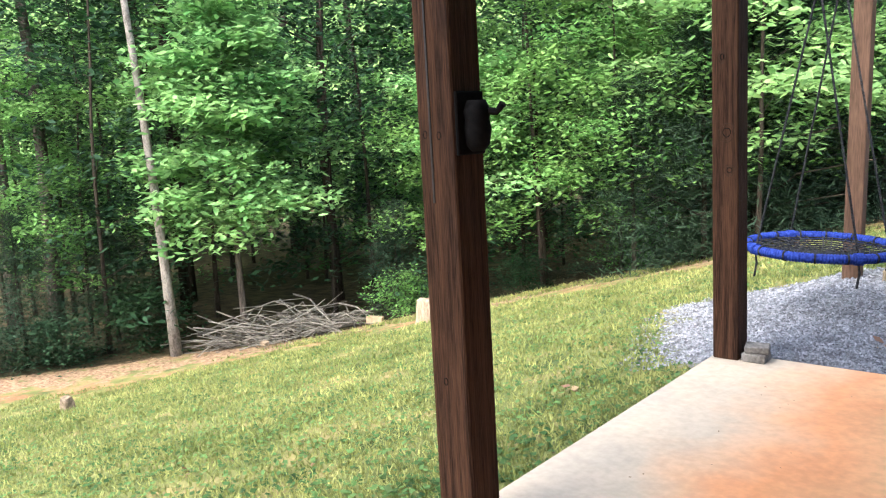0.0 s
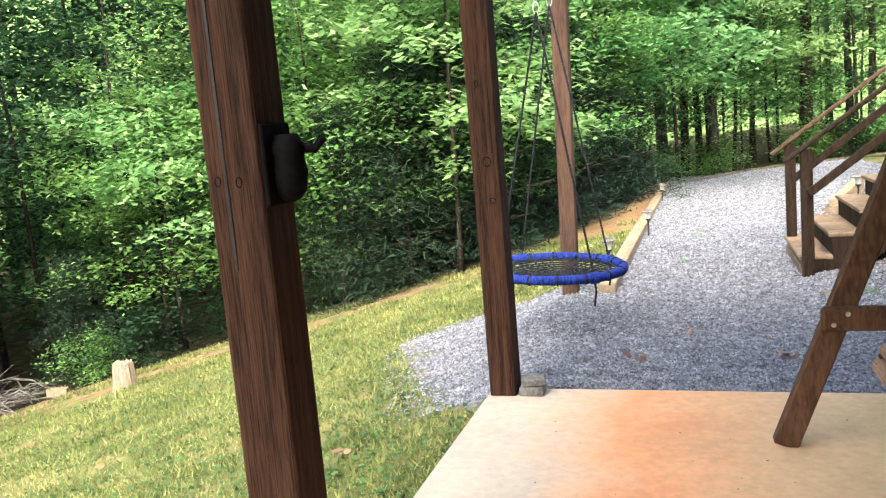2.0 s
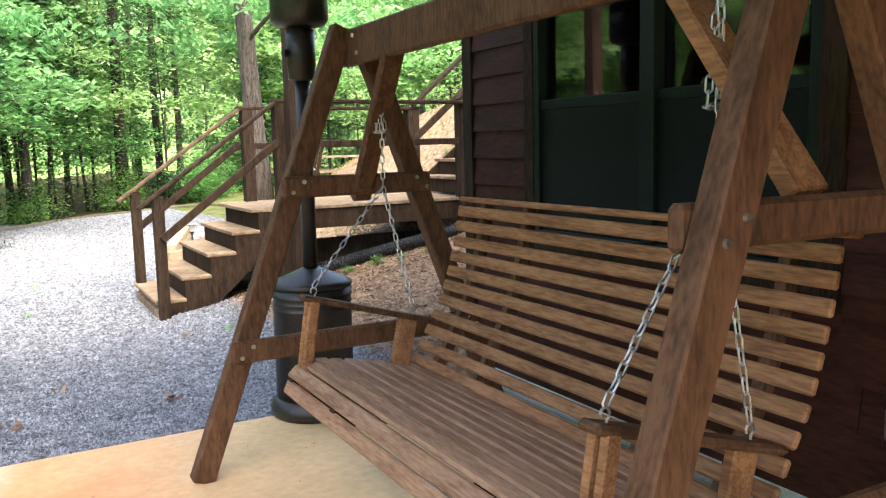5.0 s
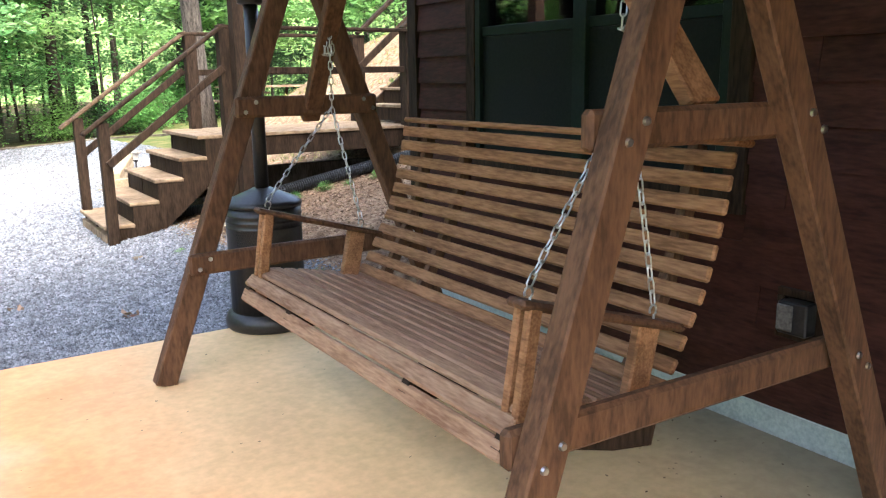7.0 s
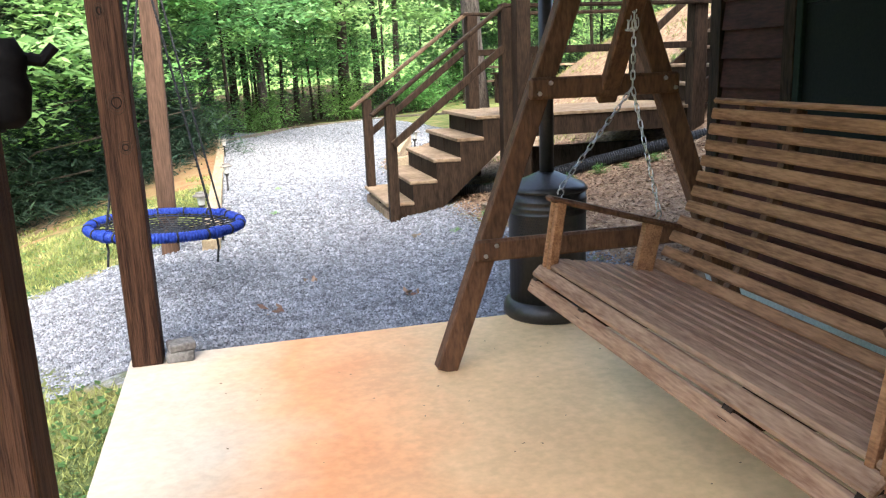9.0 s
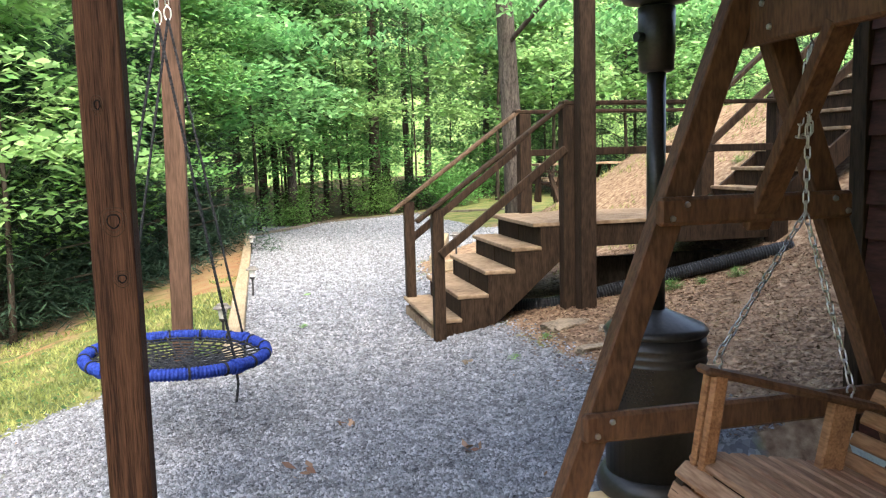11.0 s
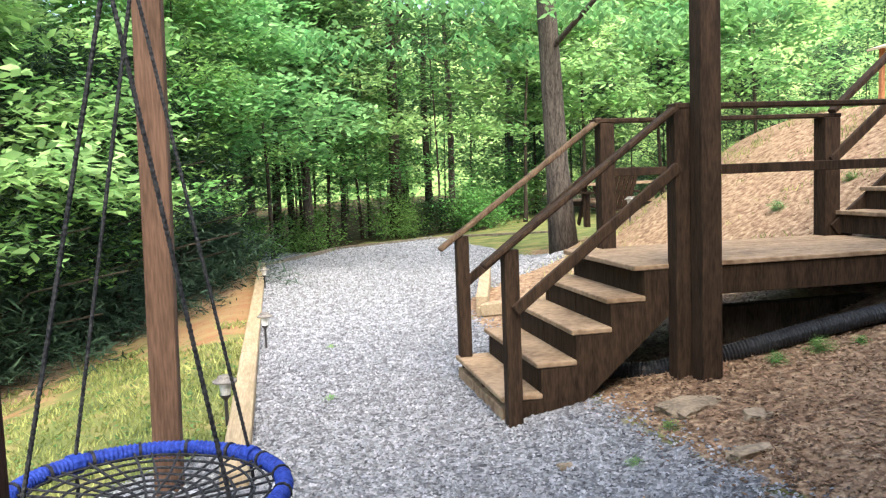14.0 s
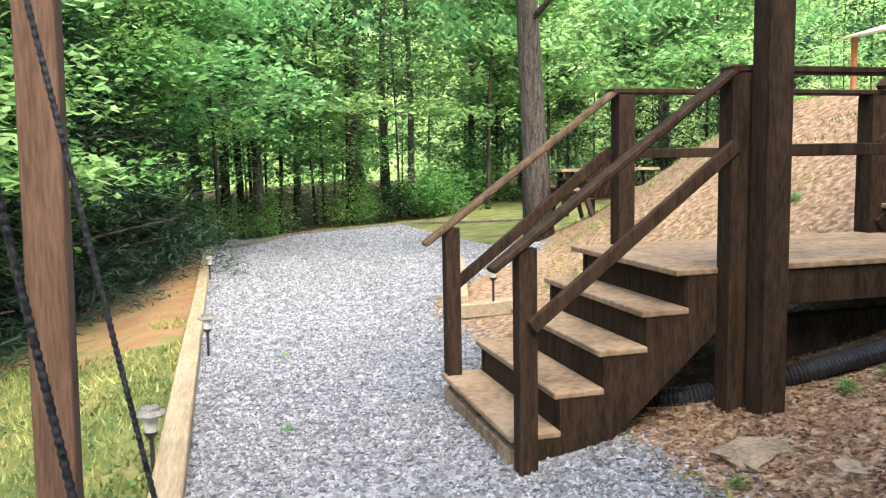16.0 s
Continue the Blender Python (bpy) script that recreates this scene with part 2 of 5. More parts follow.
def ground_material():
    m = bpy.data.materials.new("lawn, gravel, clay and shade-dark woods floor")
    m.use_nodes = True
    n, l = m.node_tree.nodes, m.node_tree.links
    b = n["Principled BSDF"]
    b.inputs["Roughness"].default_value = 0.95
    b.inputs["Specular IOR Level"].default_value = 0.1
    tc = n.new("ShaderNodeTexCoord")

    def noisy(scale, detail, stops):
        t = n.new("ShaderNodeTexNoise")
        t.inputs["Scale"].default_value, t.inputs["Detail"].default_value = scale, detail
        l.new(tc.outputs["Object"], t.inputs["Vector"])
        r = n.new("ShaderNodeValToRGB")
        r.color_ramp.elements[0].position, r.color_ramp.elements[0].color = stops[0][0], (*stops[0][1], 1)
        r.color_ramp.elements[1].position, r.color_ramp.elements[1].color = stops[-1][0], (*stops[-1][1], 1)
        for p, c in stops[1:-1]:
            r.color_ramp.elements.new(p).color = (*c, 1)
        l.new(t.outputs[0], r.inputs[0])
        return t, r.outputs[0]

    tg, grass = noisy(2.2, 8, ((0.3, (0.05, 0.07, 0.025)), (0.5, (0.11, 0.13, 0.045)), (0.7, (0.2, 0.165, 0.075))))
    vo = n.new("ShaderNodeTexVoronoi")
    vo.inputs["Scale"].default_value = 34
    l.new(tc.outputs["Object"], vo.inputs["Vector"])
    bw = n.new("ShaderNodeRGBToBW")
    l.new(vo.outputs["Color"], bw.inputs[0])
    gr = n.new("ShaderNodeValToRGB")
    gr.color_ramp.elements[0].position, gr.color_ramp.elements[0].color = 0.1, (0.05, 0.053, 0.062, 1)
    gr.color_ramp.elements[1].position, gr.color_ramp.elements[1].color = 0.85, (0.24, 0.25, 0.27, 1)
    l.new(bw.outputs[0], gr.inputs[0])
    tl, litter = noisy(16, 8, ((0.3, (0.1, 0.058, 0.036)), (0.5, (0.2, 0.135, 0.088)), (0.72, (0.34, 0.26, 0.18))))
    tk, clay = noisy(3, 7, ((0.35, (0.21, 0.11, 0.06)), (0.65, (0.22, 0.165, 0.085))))
    # Woods floor: soil coloured near-black, with the shade under the trees painted in.
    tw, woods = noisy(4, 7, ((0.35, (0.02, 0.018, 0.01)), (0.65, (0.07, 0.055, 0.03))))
    base = grass
    edge = n.new("ShaderNodeTexNoise")
    edge.inputs["Scale"].default_value, edge.inputs["Detail"].default_value = 3.5, 8
    l.new(tc.outputs["Object"], edge.inputs["Vector"])
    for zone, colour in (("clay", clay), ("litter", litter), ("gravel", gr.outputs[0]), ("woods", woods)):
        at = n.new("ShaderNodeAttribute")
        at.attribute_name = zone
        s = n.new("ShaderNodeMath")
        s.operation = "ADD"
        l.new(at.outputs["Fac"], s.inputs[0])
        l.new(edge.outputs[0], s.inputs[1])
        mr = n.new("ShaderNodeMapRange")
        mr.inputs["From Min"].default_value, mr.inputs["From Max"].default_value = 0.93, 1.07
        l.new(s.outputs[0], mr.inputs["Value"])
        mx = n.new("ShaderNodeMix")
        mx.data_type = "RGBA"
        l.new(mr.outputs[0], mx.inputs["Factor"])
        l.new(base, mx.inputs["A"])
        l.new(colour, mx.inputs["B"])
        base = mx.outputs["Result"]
    l.new(base, b.inputs["Base Color"])
    fine = n.new("ShaderNodeTexNoise")
    fine.inputs["Scale"].default_value, fine.inputs["Detail"].default_value = 45, 5
    l.new(tc.outputs["Object"], fine.inputs["Vector"])
    bp = n.new("ShaderNodeBump")
    bp.inputs["Strength"].default_value, bp.inputs["Distance"].default_value = 0.8, 0.02
    l.new(fine.outputs[0], bp.inputs["Height"])
    l.new(bp.outputs[0], b.inputs["Normal"])
    return m


GROUND = ground_material()


# ---- building tools ----
rng = np.random.default_rng(7)

def part(name, bm, material, parent=None, label="", kind="", smooth=False):
    me = bpy.data.meshes.new(name)
    if smooth:
        for f in bm.faces:
            f.smooth = True
    bm.normal_update()
    bm.to_mesh(me)
    bm.free()
    me.materials.append(material)
    ob = new(name, me)
    if parent is not None:
        ob.parent = parent
        ob.matrix_parent_inverse = parent.matrix_basis.inverted()
    return tagged(ob, label, kind=kind)


def thing(name, at, label, category, group=""):
    ob = new(name)
    ob.empty_display_size = 0.1
    ob.location = at
    return tagged(ob, label, category, group)


def block(size, m=None, bevel=0.0, bm=None):
    b = bmesh.new()
    bmesh.ops.create_cube(b, size=1, matrix=Matrix.Diagonal((*size, 1)))
    if bevel:
        bmesh.ops.bevel(b, geom=list(b.edges), offset=bevel, segments=1, affect="EDGES")
    if m is not None:
        bmesh.ops.transform(b, matrix=m, verts=b.verts)
    if bm is None:
        return b
    tmp = bpy.data.meshes.new("tmp")
    b.to_mesh(tmp)
    b.free()
    bm.from_mesh(tmp)
    bpy.data.meshes.remove(tmp)
    return bm


def box(a, b, bevel=0.0, bm=None):
    a, b = Vector(a), Vector(b)
    return block(tuple(abs(v) for v in (b - a)), Matrix.Translation((a + b) / 2), bevel, bm)


def beam(p, q, w, h, side=(0, 1, 0), bevel=0.006, bm=None):
    """A bar from p to q, w wide along side and h across."""
    p, q = Vector(p), Vector(q)
    z = (q - p).normalized()
    x = Vector(side)
    x = (x - z * x.dot(z)).normalized()
    y = z.cross(x)
    m = Matrix((x, y, z)).transposed().to_4x4()
    m.translation = (p + q) / 2
    return block((w, h, (q - p).length), m, bevel, bm)


def tube(points, radii, sides=8, bm=None, closed=False, caps=True):
    bm = bm or bmesh.new()
    pts = [Vector(p) for p in points]
    if not hasattr(radii, "__len__"):
        radii = [radii] * len(pts)
    rings = []
    n = len(pts)
    ref = Vector((0.31, 0.17, 0.93)).normalized()
    for i, p in enumerate(pts):
        d = (pts[(i + 1) % n] - pts[i - 1]) if closed else (pts[min(i + 1, n - 1)] - pts[max(i - 1, 0)])
        d.normalize()
        u = ref - d * ref.dot(d)
        if u.length < 0.2:
            u = Vector((1, 0, 0)) - d * d.x
        u.normalize()
        v = d.cross(u)
        rings.append([bm.verts.new(p + radii[i] * (math.cos(a) * u + math.sin(a) * v)) for a in [2 * math.pi * k / sides for k in range(sides)]])
    for i in range(n if closed else n - 1):
        r, s = rings[i], rings[(i + 1) % n]
        for k in range(sides):
            bm.faces.new((r[k], r[(k + 1) % sides], s[(k + 1) % sides], s[k]))
    if caps and not closed:
        bm.faces.new(rings[0][::-1])
        bm.faces.new(rings[-1])
    return bm


def lathe(profile, at=(0, 0, 0), sides=32, bm=None):
    bm = bm or bmesh.new()
    rings = []
    for r, z in profile:
        rings.append([bm.verts.new((at[0] + r * math.cos(2 * math.pi * k / sides), at[1] + r * math.sin(2 * math.pi * k / sides), at[2] + z)) for k in range(sides)])
    for r, s in zip(rings, rings[1:]):
        for k in range(sides):
            bm.faces.new((r[k], r[(k + 1) % sides], s[(k + 1) % sides], s[k]))
    bm.faces.new(rings[0][::-1])
    bm.faces.new(rings[-1])
    return bm


def soup(name, verts, material, parent=None, label="", kind="", category=""):
    """A mesh of loose faces: verts is an array of (faces, corners, 3)."""
    n, k = verts.shape[:2]
    me = bpy.data.meshes.new(name)
    me.vertices.add(n * k)
    me.vertices.foreach_set("co", verts.astype(np.float32).ravel())
    me.loops.add(n * k)
    me.loops.foreach_set("vertex_index", np.arange(n * k, dtype=np.int32))
    me.polygons.add(n)
    me.polygons.foreach_set("loop_start", np.arange(0, n * k, k, dtype=np.int32))
    me.update(calc_edges=True)
    me.materials.append(material)
    ob = new(name, me)
    if parent is not None:
        ob.parent = parent
        ob.matrix_parent_inverse = parent.matrix_basis.inverted()
    return tagged(ob, label, category, kind=kind)


def leaves(centres, size, tilt=0.5, aspect=0.5, droop=0.25):
    """Leaf blades: folded diamonds about the centres, mostly level."""
    n = len(centres)
    a = rng.uniform(0, 2 * np.pi, n)
    s = size * rng.uniform(0.7, 1.3, n)
    fwd = np.stack([np.cos(a), np.sin(a), rng.normal(-droop, tilt * 0.6, n)], 1)
    fwd /= np.linalg.norm(fwd, axis=1)[:, None]
    side = np.stack([-np.sin(a), np.cos(a), rng.normal(0, tilt, n)], 1)
    side /= np.linalg.norm(side, axis=1)[:, None]
    f, d = fwd * s[:, None], side * (s * aspect)[:, None]
    c = np.asarray(centres)
    return np.stack([c - f * 0.5, c + d * 0.5 - f * 0.05, c + f * 0.6, c - d * 0.5 - f * 0.05], 1)


# ---- ground ----
def smooth(a, b, v):
    v = min(1, max(0, (v - a) / (b - a)))
    return v * v * (3 - 2 * v)


def drive_z(y):
    return -0.05 - 0.012 * max(0, y) - 0.013 * max(0, y - 6)


def ground_z(x, y):
    z = drive_z(min(y, 22))
    if x < 0.2:
        d = 0.2 - x
        z -= 0.225 * (d if d < 10.5 else 10.5 + 0.25 * min(d - 10.5, 25)) * smooth(0.3, -0.6, x)
    z += 0.17 * min(6.0, max(0, x - 1.9)) * (1 - 0.55 * smooth(8.5, 13, y))
    if x > 4.4:
        r = min(x - 4.8, 3.2 + 0.12 * (x - 8)) if x > 8 else x - 4.8
        z += 0.42 * (r if r > 0.8 else (r + 0.4) ** 2 / 1.8 if r > -0.4 else 0) * (1 - smooth(9, 14.5, y - 0.5 * (min(x, 20) - 6)))
    return z


EDGE = ((-40, -22), (-16, -3.5), (-13, 0.6), (-10.7, 3.6), (-7.3, 6.0), (-5.2, 7.3), (-3.2, 8.0), (-2.4, 10.4), (-1.0, 13.0), (-0.2, 18.6), (3.5, 22.6), (7, 21.5), (10, 27), (18, 28), (28, 24), (40, 12), (60, 0))


def woods_depth(x, y):
    """Metres behind the edge of the woods; negative in the open."""
    best, sign = 1e9, -1
    for (ax, ay), (bx, by) in zip(EDGE, EDGE[1:]):
        dx, dy = bx - ax, by - ay
        t = min(1, max(0, ((x - ax) * dx + (y - ay) * dy) / (dx * dx + dy * dy)))
        d = math.hypot(x - ax - t * dx, y - ay - t * dy)
        if d < best:
            best, sign = d, 1 if dx * (y - ay) - dy * (x - ax) > 0 else -1
    return best * sign


def zones(x, y):
    w = woods_depth(x, y)
    left = float(np.interp(y, (0, 0.3, 1.2, 2.2, 2.9, 3.3, 3.7), (0.05, -0.25, -0.75, -1.15, -1.5, -0.9, 0.27)))
    right = 2.45 + 0.25 * smooth(3.0, 0.5, y) + 2.6 * smooth(7.5, 11, y)
    gravel = smooth(left - 0.7 * (y < 3.6), left + 0.5 * (y < 3.6) + 0.1, x) * smooth(right + 0.45, right - 0.15, x) * smooth(-0.4, 0.1, y) * smooth(23, 20, y)
    litter = max(smooth(right - 0.1, right + 0.4, x) * smooth(16, 12, y - 0.5 * (x - 6)), smooth(-2.2, -0.4, w) * (x < 3) * 0.62)
    clay = max(0.52 * smooth(-3.2, -1.3, w) * smooth(0, -1.0, w) * (x < 0.2), smooth(-2.2, -0.2, x) * (x < 0.3) * smooth(5.0, 9.5, y) * 0.75)
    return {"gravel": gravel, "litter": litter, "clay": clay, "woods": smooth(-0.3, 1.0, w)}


xs = [-400, -150, -80, -55, -40, -32, -27, -24] + [-22 + 0.8 * i for i in range(19)] + [-6.9 + 0.15 * i for i in range(100)] + [8.2 + 0.6 * i for i in range(30)] + [28, 34, 42, 60, 120, 400]
ys = [-400, -120, -50, -25] + [-14 + 0.6 * i for i in range(17)] + [-3.9 + 0.15 * i for i in range(110)] + [12.8 + 0.4 * i for i in range(30)] + [26, 29, 34, 42, 55, 90, 160, 400]


def bumpy(x, y):
    z = ground_z(x, y)
    if abs(x) < 25 and abs(y) < 30:
        z += 0.012 * noise.noise((x * 1.3, y * 1.3, 0)) + 0.03 * noise.noise((x * 0.35, y * 0.35, 4)) * (0 if 0 < x < 3.4 and y < 3.6 else 1)
    if -0.6 < x < 10 and y < 0.3:
        z = min(z, -0.06) if x < 3.4 else z
    return z


def ground_sheet():
    nx, ny = len(xs), len(ys)
    verts = [(x, y, bumpy(x, y)) for y in ys for x in xs]
    faces = [(j * nx + i, j * nx + i + 1, (j + 1) * nx + i + 1, (j + 1) * nx + i) for j in range(ny - 1) for i in range(nx - 1)]
    me = bpy.data.meshes.new("ground")
    me.from_pydata(verts, [], faces)
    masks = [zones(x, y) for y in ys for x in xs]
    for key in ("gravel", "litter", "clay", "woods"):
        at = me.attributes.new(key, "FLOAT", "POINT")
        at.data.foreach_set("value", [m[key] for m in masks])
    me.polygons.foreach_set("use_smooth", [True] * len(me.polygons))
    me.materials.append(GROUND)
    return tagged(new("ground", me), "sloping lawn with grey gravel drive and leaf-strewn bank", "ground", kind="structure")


ground_sheet()

# ---- patio, porch roof, house ----
tagged(part("pavement", box((-0.02, -9, -0.16), (3.28, 0.145, 0), 0.008), PATIO), "orange-stained concrete patio with a pale worn edge, shade painted towards the wall", "patio", kind="structure")
WX, WY = 3.33, 0.27
WIN = (-2.17, -0.46, 0.93, 2.15)


def house():
    # Walls rise to 6.2 m: an unseen upper storey added to block sun.
    bm = box((WX, -9, 0.1), (WX + 0.16, WIN[0], 6.2))
    box((WX, WIN[1], 0.1), (WX + 0.16, WY - 0.01, 6.2), bm=bm)
    box((WX, WIN[0], 0.1), (WX + 0.16, WIN[1], WIN[2]), bm=bm)
    box((WX, WIN[0], WIN[3]), (WX + 0.16, WIN[1], 6.2), bm=bm)
    w = tagged(part("wall_west", bm, SIDING), "burgundy lap siding cabin wall", "wall", kind="structure")
    bm = box((WX + 0.16, WY - 0.17, 0.0), (9, WY - 0.01, 6.2))
    tagged(part("wall_north", bm, SIDING), "burgundy cabin end wall", "wall", kind="structure")
    tagged(part("wall_east", box((9, -9, 0.0), (9.16, WY, 6.2)), SIDING), "burgundy cabin back wall", "wall", kind="structure")
    tagged(part("wall_south", box((WX, -9.16, 0.0), (9.16, -9, 6.2)), SIDING), "burgundy cabin end wall", "wall", kind="structure")
    tagged(part("floor", box((WX + 0.16, -9, 0.0), (9, WY - 0.17, 0.1)), DARKBARK), "dark cabin floor", "floor", kind="structure")
    bm = box((WX - 0.03, -9, -0.1), (WX, WY + 0.02, 0.1), 0.004)
    tagged(part("baseboard", bm, CURB), "grey-blue painted concrete footing along the wall", "footing", kind="structure")
    t = 0.022
    bm = box((WX - t - 0.012, WY - 0.10, 0.1), (WX, WY, 3.0), 0.003)
    tagged(part("trim", bm, STAIN), "dark red corner board", "trim", kind="structure")
    # window casing
    casing = box((WX - 0.035, WIN[1], WIN[2] - 0.09), (WX, WIN[1] + 0.085, WIN[3] + 0.09), 0.003)
    box((WX - 0.035, WIN[0] - 0.1, WIN[2] - 0.09), (WX, WIN[0], WIN[3] + 0.09), 0.003, casing)
    box((WX - 0.035, WIN[0], WIN[2] - 0.09), (WX, WIN[1], WIN[2]), 0.003, casing)
    box((WX - 0.035, WIN[0], WIN[3]), (WX, WIN[1], WIN[3] + 0.09), 0.003, casing)
    tagged(part("trim", casing, STAIN), "dark red window casing", "trim", kind="structure")
    # clapboards
    k, z = 0, 0.1
    while z < 3.0:
        spans = [(WIN[1] + 0.088, WY - 0.103), (-9, WIN[0] - 0.103)]
        if z + 0.157 < WIN[2] - 0.09 or z > WIN[3] + 0.09:
            spans = [(-9, WY - 0.103)]
        elif z < WIN[2] - 0.09:
            spans = [(WIN[1] + 0.088, WY - 0.103), (-9, WIN[0] - 0.103)]
        for a, b in spans:
            y = a
            first = 2.4 + (k * 1.37) % 2.1
            while y < b - 0.01:
                e = min(b, y + (first if b - a > 3 else 9))
                first = 3.6
                bm = bmesh.new()
                v = [bm.verts.new(p) for p in ((WX, y, z), (WX - 0.026, y, z), (WX - 0.007, y, z + 0.16), (WX, y, z + 0.16), (WX, e - 0.003, z), (WX - 0.026, e - 0.003, z), (WX - 0.007, e - 0.003, z + 0.16), (WX, e - 0.003, z + 0.16))]
                for f in ((0, 1, 2, 3), (7, 6, 5, 4), (0, 4, 5, 1), (1, 5, 6, 2), (2, 6, 7, 3)):
                    bm.faces.new([v[i] for i in f])
                part("clapboard", bm, SIDING, w)
                y = e
        z += 0.157
        k += 1


def window():
    t = tagged(new("window_1"), "dark green double window with insect screens below", "window", kind="structure")
    t.location = (WX, -1.3, 0.93)
    y0, y1, z0, z1 = WIN
    f = 0.045
    bm = box((WX - 0.03, y0, z0), (WX + 0.1, y0 + f, z1), 0.003)
    box((WX - 0.03, y1 - f, z0), (WX + 0.1, y1, z1), 0.003, bm)
    box((WX - 0.03, y0 + f, z0), (WX + 0.1, y1 - f, z0 + f), 0.003, bm)
    box((WX - 0.03, y0 + f, z1 - f), (WX + 0.1, y1 - f, z1), 0.003, bm)
    box((WX - 0.034, -1.36, z0 + f), (WX + 0.1, -1.27, z1 - f), 0.003, bm)
    part("window_frame", bm, FRAMEG, t)
    for a, b in ((y0 + f, -1.36), (-1.27, y1 - f)):
        part("meeting_rail", box((WX - 0.012, a, 1.61), (WX + 0.05, b, 1.66), 0.003), FRAMEG, t)
        part("insect_screen", box((WX - 0.006, a + 0.002, z0 + f + 0.001), (WX - 0.002, b - 0.002, 1.608)), SCREEN, t)
        bm = box((WX + 0.01, a, z0 + f), (WX + 0.05, a + 0.03, 1.61))
        box((WX + 0.01, b - 0.03, z0 + f), (WX + 0.05, b, 1.61), bm=bm)
        part("sash", bm, FRAMEG, t)
        part("pane", box((WX + 0.03, a, 1.66), (WX + 0.036, b, z1 - f)), PANE, t)
        part("pane", box((WX + 0.055, a, z0 + f), (WX + 0.061, b, 1.66)), PANE, t)
    bl = thing("window_blind", (WX + 0.12, -1.76, 1.7), "white horizontal blind half lowered behind the window", "blind")
    for i in range(13):
        part("slat", beam((WX + 0.085, y0 + 0.06, 1.7 + 0.036 * i), (WX + 0.085, -1.38, 1.7 + 0.036 * i), 0.024, 0.002, (0.55, 0, -0.83), 0), BLIND, bl)


house()
window()


def outlet():
    t = thing("outlet_box", (WX - 0.02, -2.55, 0.4), "grey weatherproof outdoor outlet in a red-brown wooden surround", "outlet")
    bm = box((WX - 0.045, -2.68, 0.40), (WX - 0.01, -2.46, 0.43), 0.003)
    box((WX - 0.045, -2.68, 0.565), (WX - 0.01, -2.46, 0.595), 0.003, bm)
    box((WX - 0.045, -2.68, 0.43), (WX - 0.01, -2.65, 0.565), 0.003, bm)
    box((WX - 0.045, -2.49, 0.43), (WX - 0.01, -2.46, 0.565), 0.003, bm)
    box((WX - 0.03, -2.65, 0.43), (WX - 0.012, -2.49, 0.565), bm=bm)
    part("surround", bm, STAIN, t)
    part("box", box((WX - 0.1, -2.62, 0.435), (WX - 0.032, -2.5, 0.56), 0.006), BLACK, t)
    part("cover", box((WX - 0.112, -2.57, 0.45), (WX - 0.102, -2.505, 0.55), 0.004), BLOCKC, t, "grey hinged cover")


outlet()


def timber_post(at, size, top, label, m=POST):
    t = thing("post", at, label, "post")
    part("shaft", box((at[0] - size / 2, at[1] - size / 2, at[2]), (at[0] + size / 2, at[1] + size / 2, top), 0.006), m, t)
    return t


p0 = timber_post((0.075, 0.075, 0), 0.145, 3.0, "brown stained square timber post at the patio corner")
for kx, kz, kw, kh in ((0.06, 1.678, 0.009, 0.016), (0.085, 1.275, 0.021, 0.024), (0.1, 1.07, 0.014, 0.014)):
    for g in (1, 1.55, 2.15):
        part("knot", tube([(kx + g * kw * math.cos(a), 0.0025, kz + g * kh * math.sin(a) * (1 + 0.1 * math.sin(3 * a))) for a in [i * math.pi / 9 for i in range(18)]], 0.0016 if g > 1 else 0.003, 5, closed=True), SOOT if g == 1 else STAIN, p0, "dark oval knot")
p1 = timber_post((0.075, -2.32, 0), 0.15, 3.0, "brown stained square timber post with a deep drying crack")
pole = thing("post", (0.0, 3.1, -0.12), "weathered brown square timber post standing in the gravel, leaning slightly", "post")
part("shaft", beam((-0.015, 3.1, -0.14), (0.055, 3.1, 3.0), 0.14, 0.14, (0, 1, 0)), mat("sun-worn timber", (0.045, 0.027, 0.018), (0.1, 0.06, 0.042), 3, 0.8, 0.4, (7, 7, 0.7), 14), pole)
# This post takes dark STAIN instead of POST: shade put into its colour.
timber_post((3.28, 3.35, 0.02), 0.14, 3.0, "square timber post beside the stairs, coloured dark for shade", STAIN)


for kx, kz in ((0.03, 1.37), (0.088, 1.365), (0.06, 0.55)):
    part("knot", tube([(kx + 0.008 * math.cos(a), -2.3945, kz + 0.012 * math.sin(a)) for a in [i * math.pi / 7 for i in range(14)]], 0.002, 5, closed=True), SOOT, p1, "dark oval knot")
part("drying_crack", beam((0.055, -2.3965, 1.15), (0.05, -2.3965, 3.0), 0.007, 0.004, (1, 0, 0), 0), BLACK, p1, "long dark drying crack")


def knob_bracket():
    t = thing("post_bracket", (0.15, -2.35, 1.32), "black metal bracket with a round knob on the timber post", "bracket")
    part("plate", box((0.15, -2.39, 1.3), (0.162, -2.25, 1.5), 0.004), SOOT, t)
    part("cup", lathe([(0.02, 0), (0.038, 0.02), (0.046, 0.07), (0.04, 0.1), (0.046, 0.125), (0.03, 0.16)], (0.185, -2.32, 1.31), 20), SOOT, t, smooth=True)
    part("hook", tube([(0.19, -2.32, 1.44), (0.25, -2.3, 1.43), (0.275, -2.3, 1.455)], 0.012, 6), SOOT, t)


knob_bracket()


# Unseen lid over the added storey.
tagged(part("roof", box((WX - 0.2, -9.3, 6.2), (9.3, WY + 0.2, 6.32)), DARKBARK), "unseen flat roof closing the added upper storey", "roof", kind="structure")


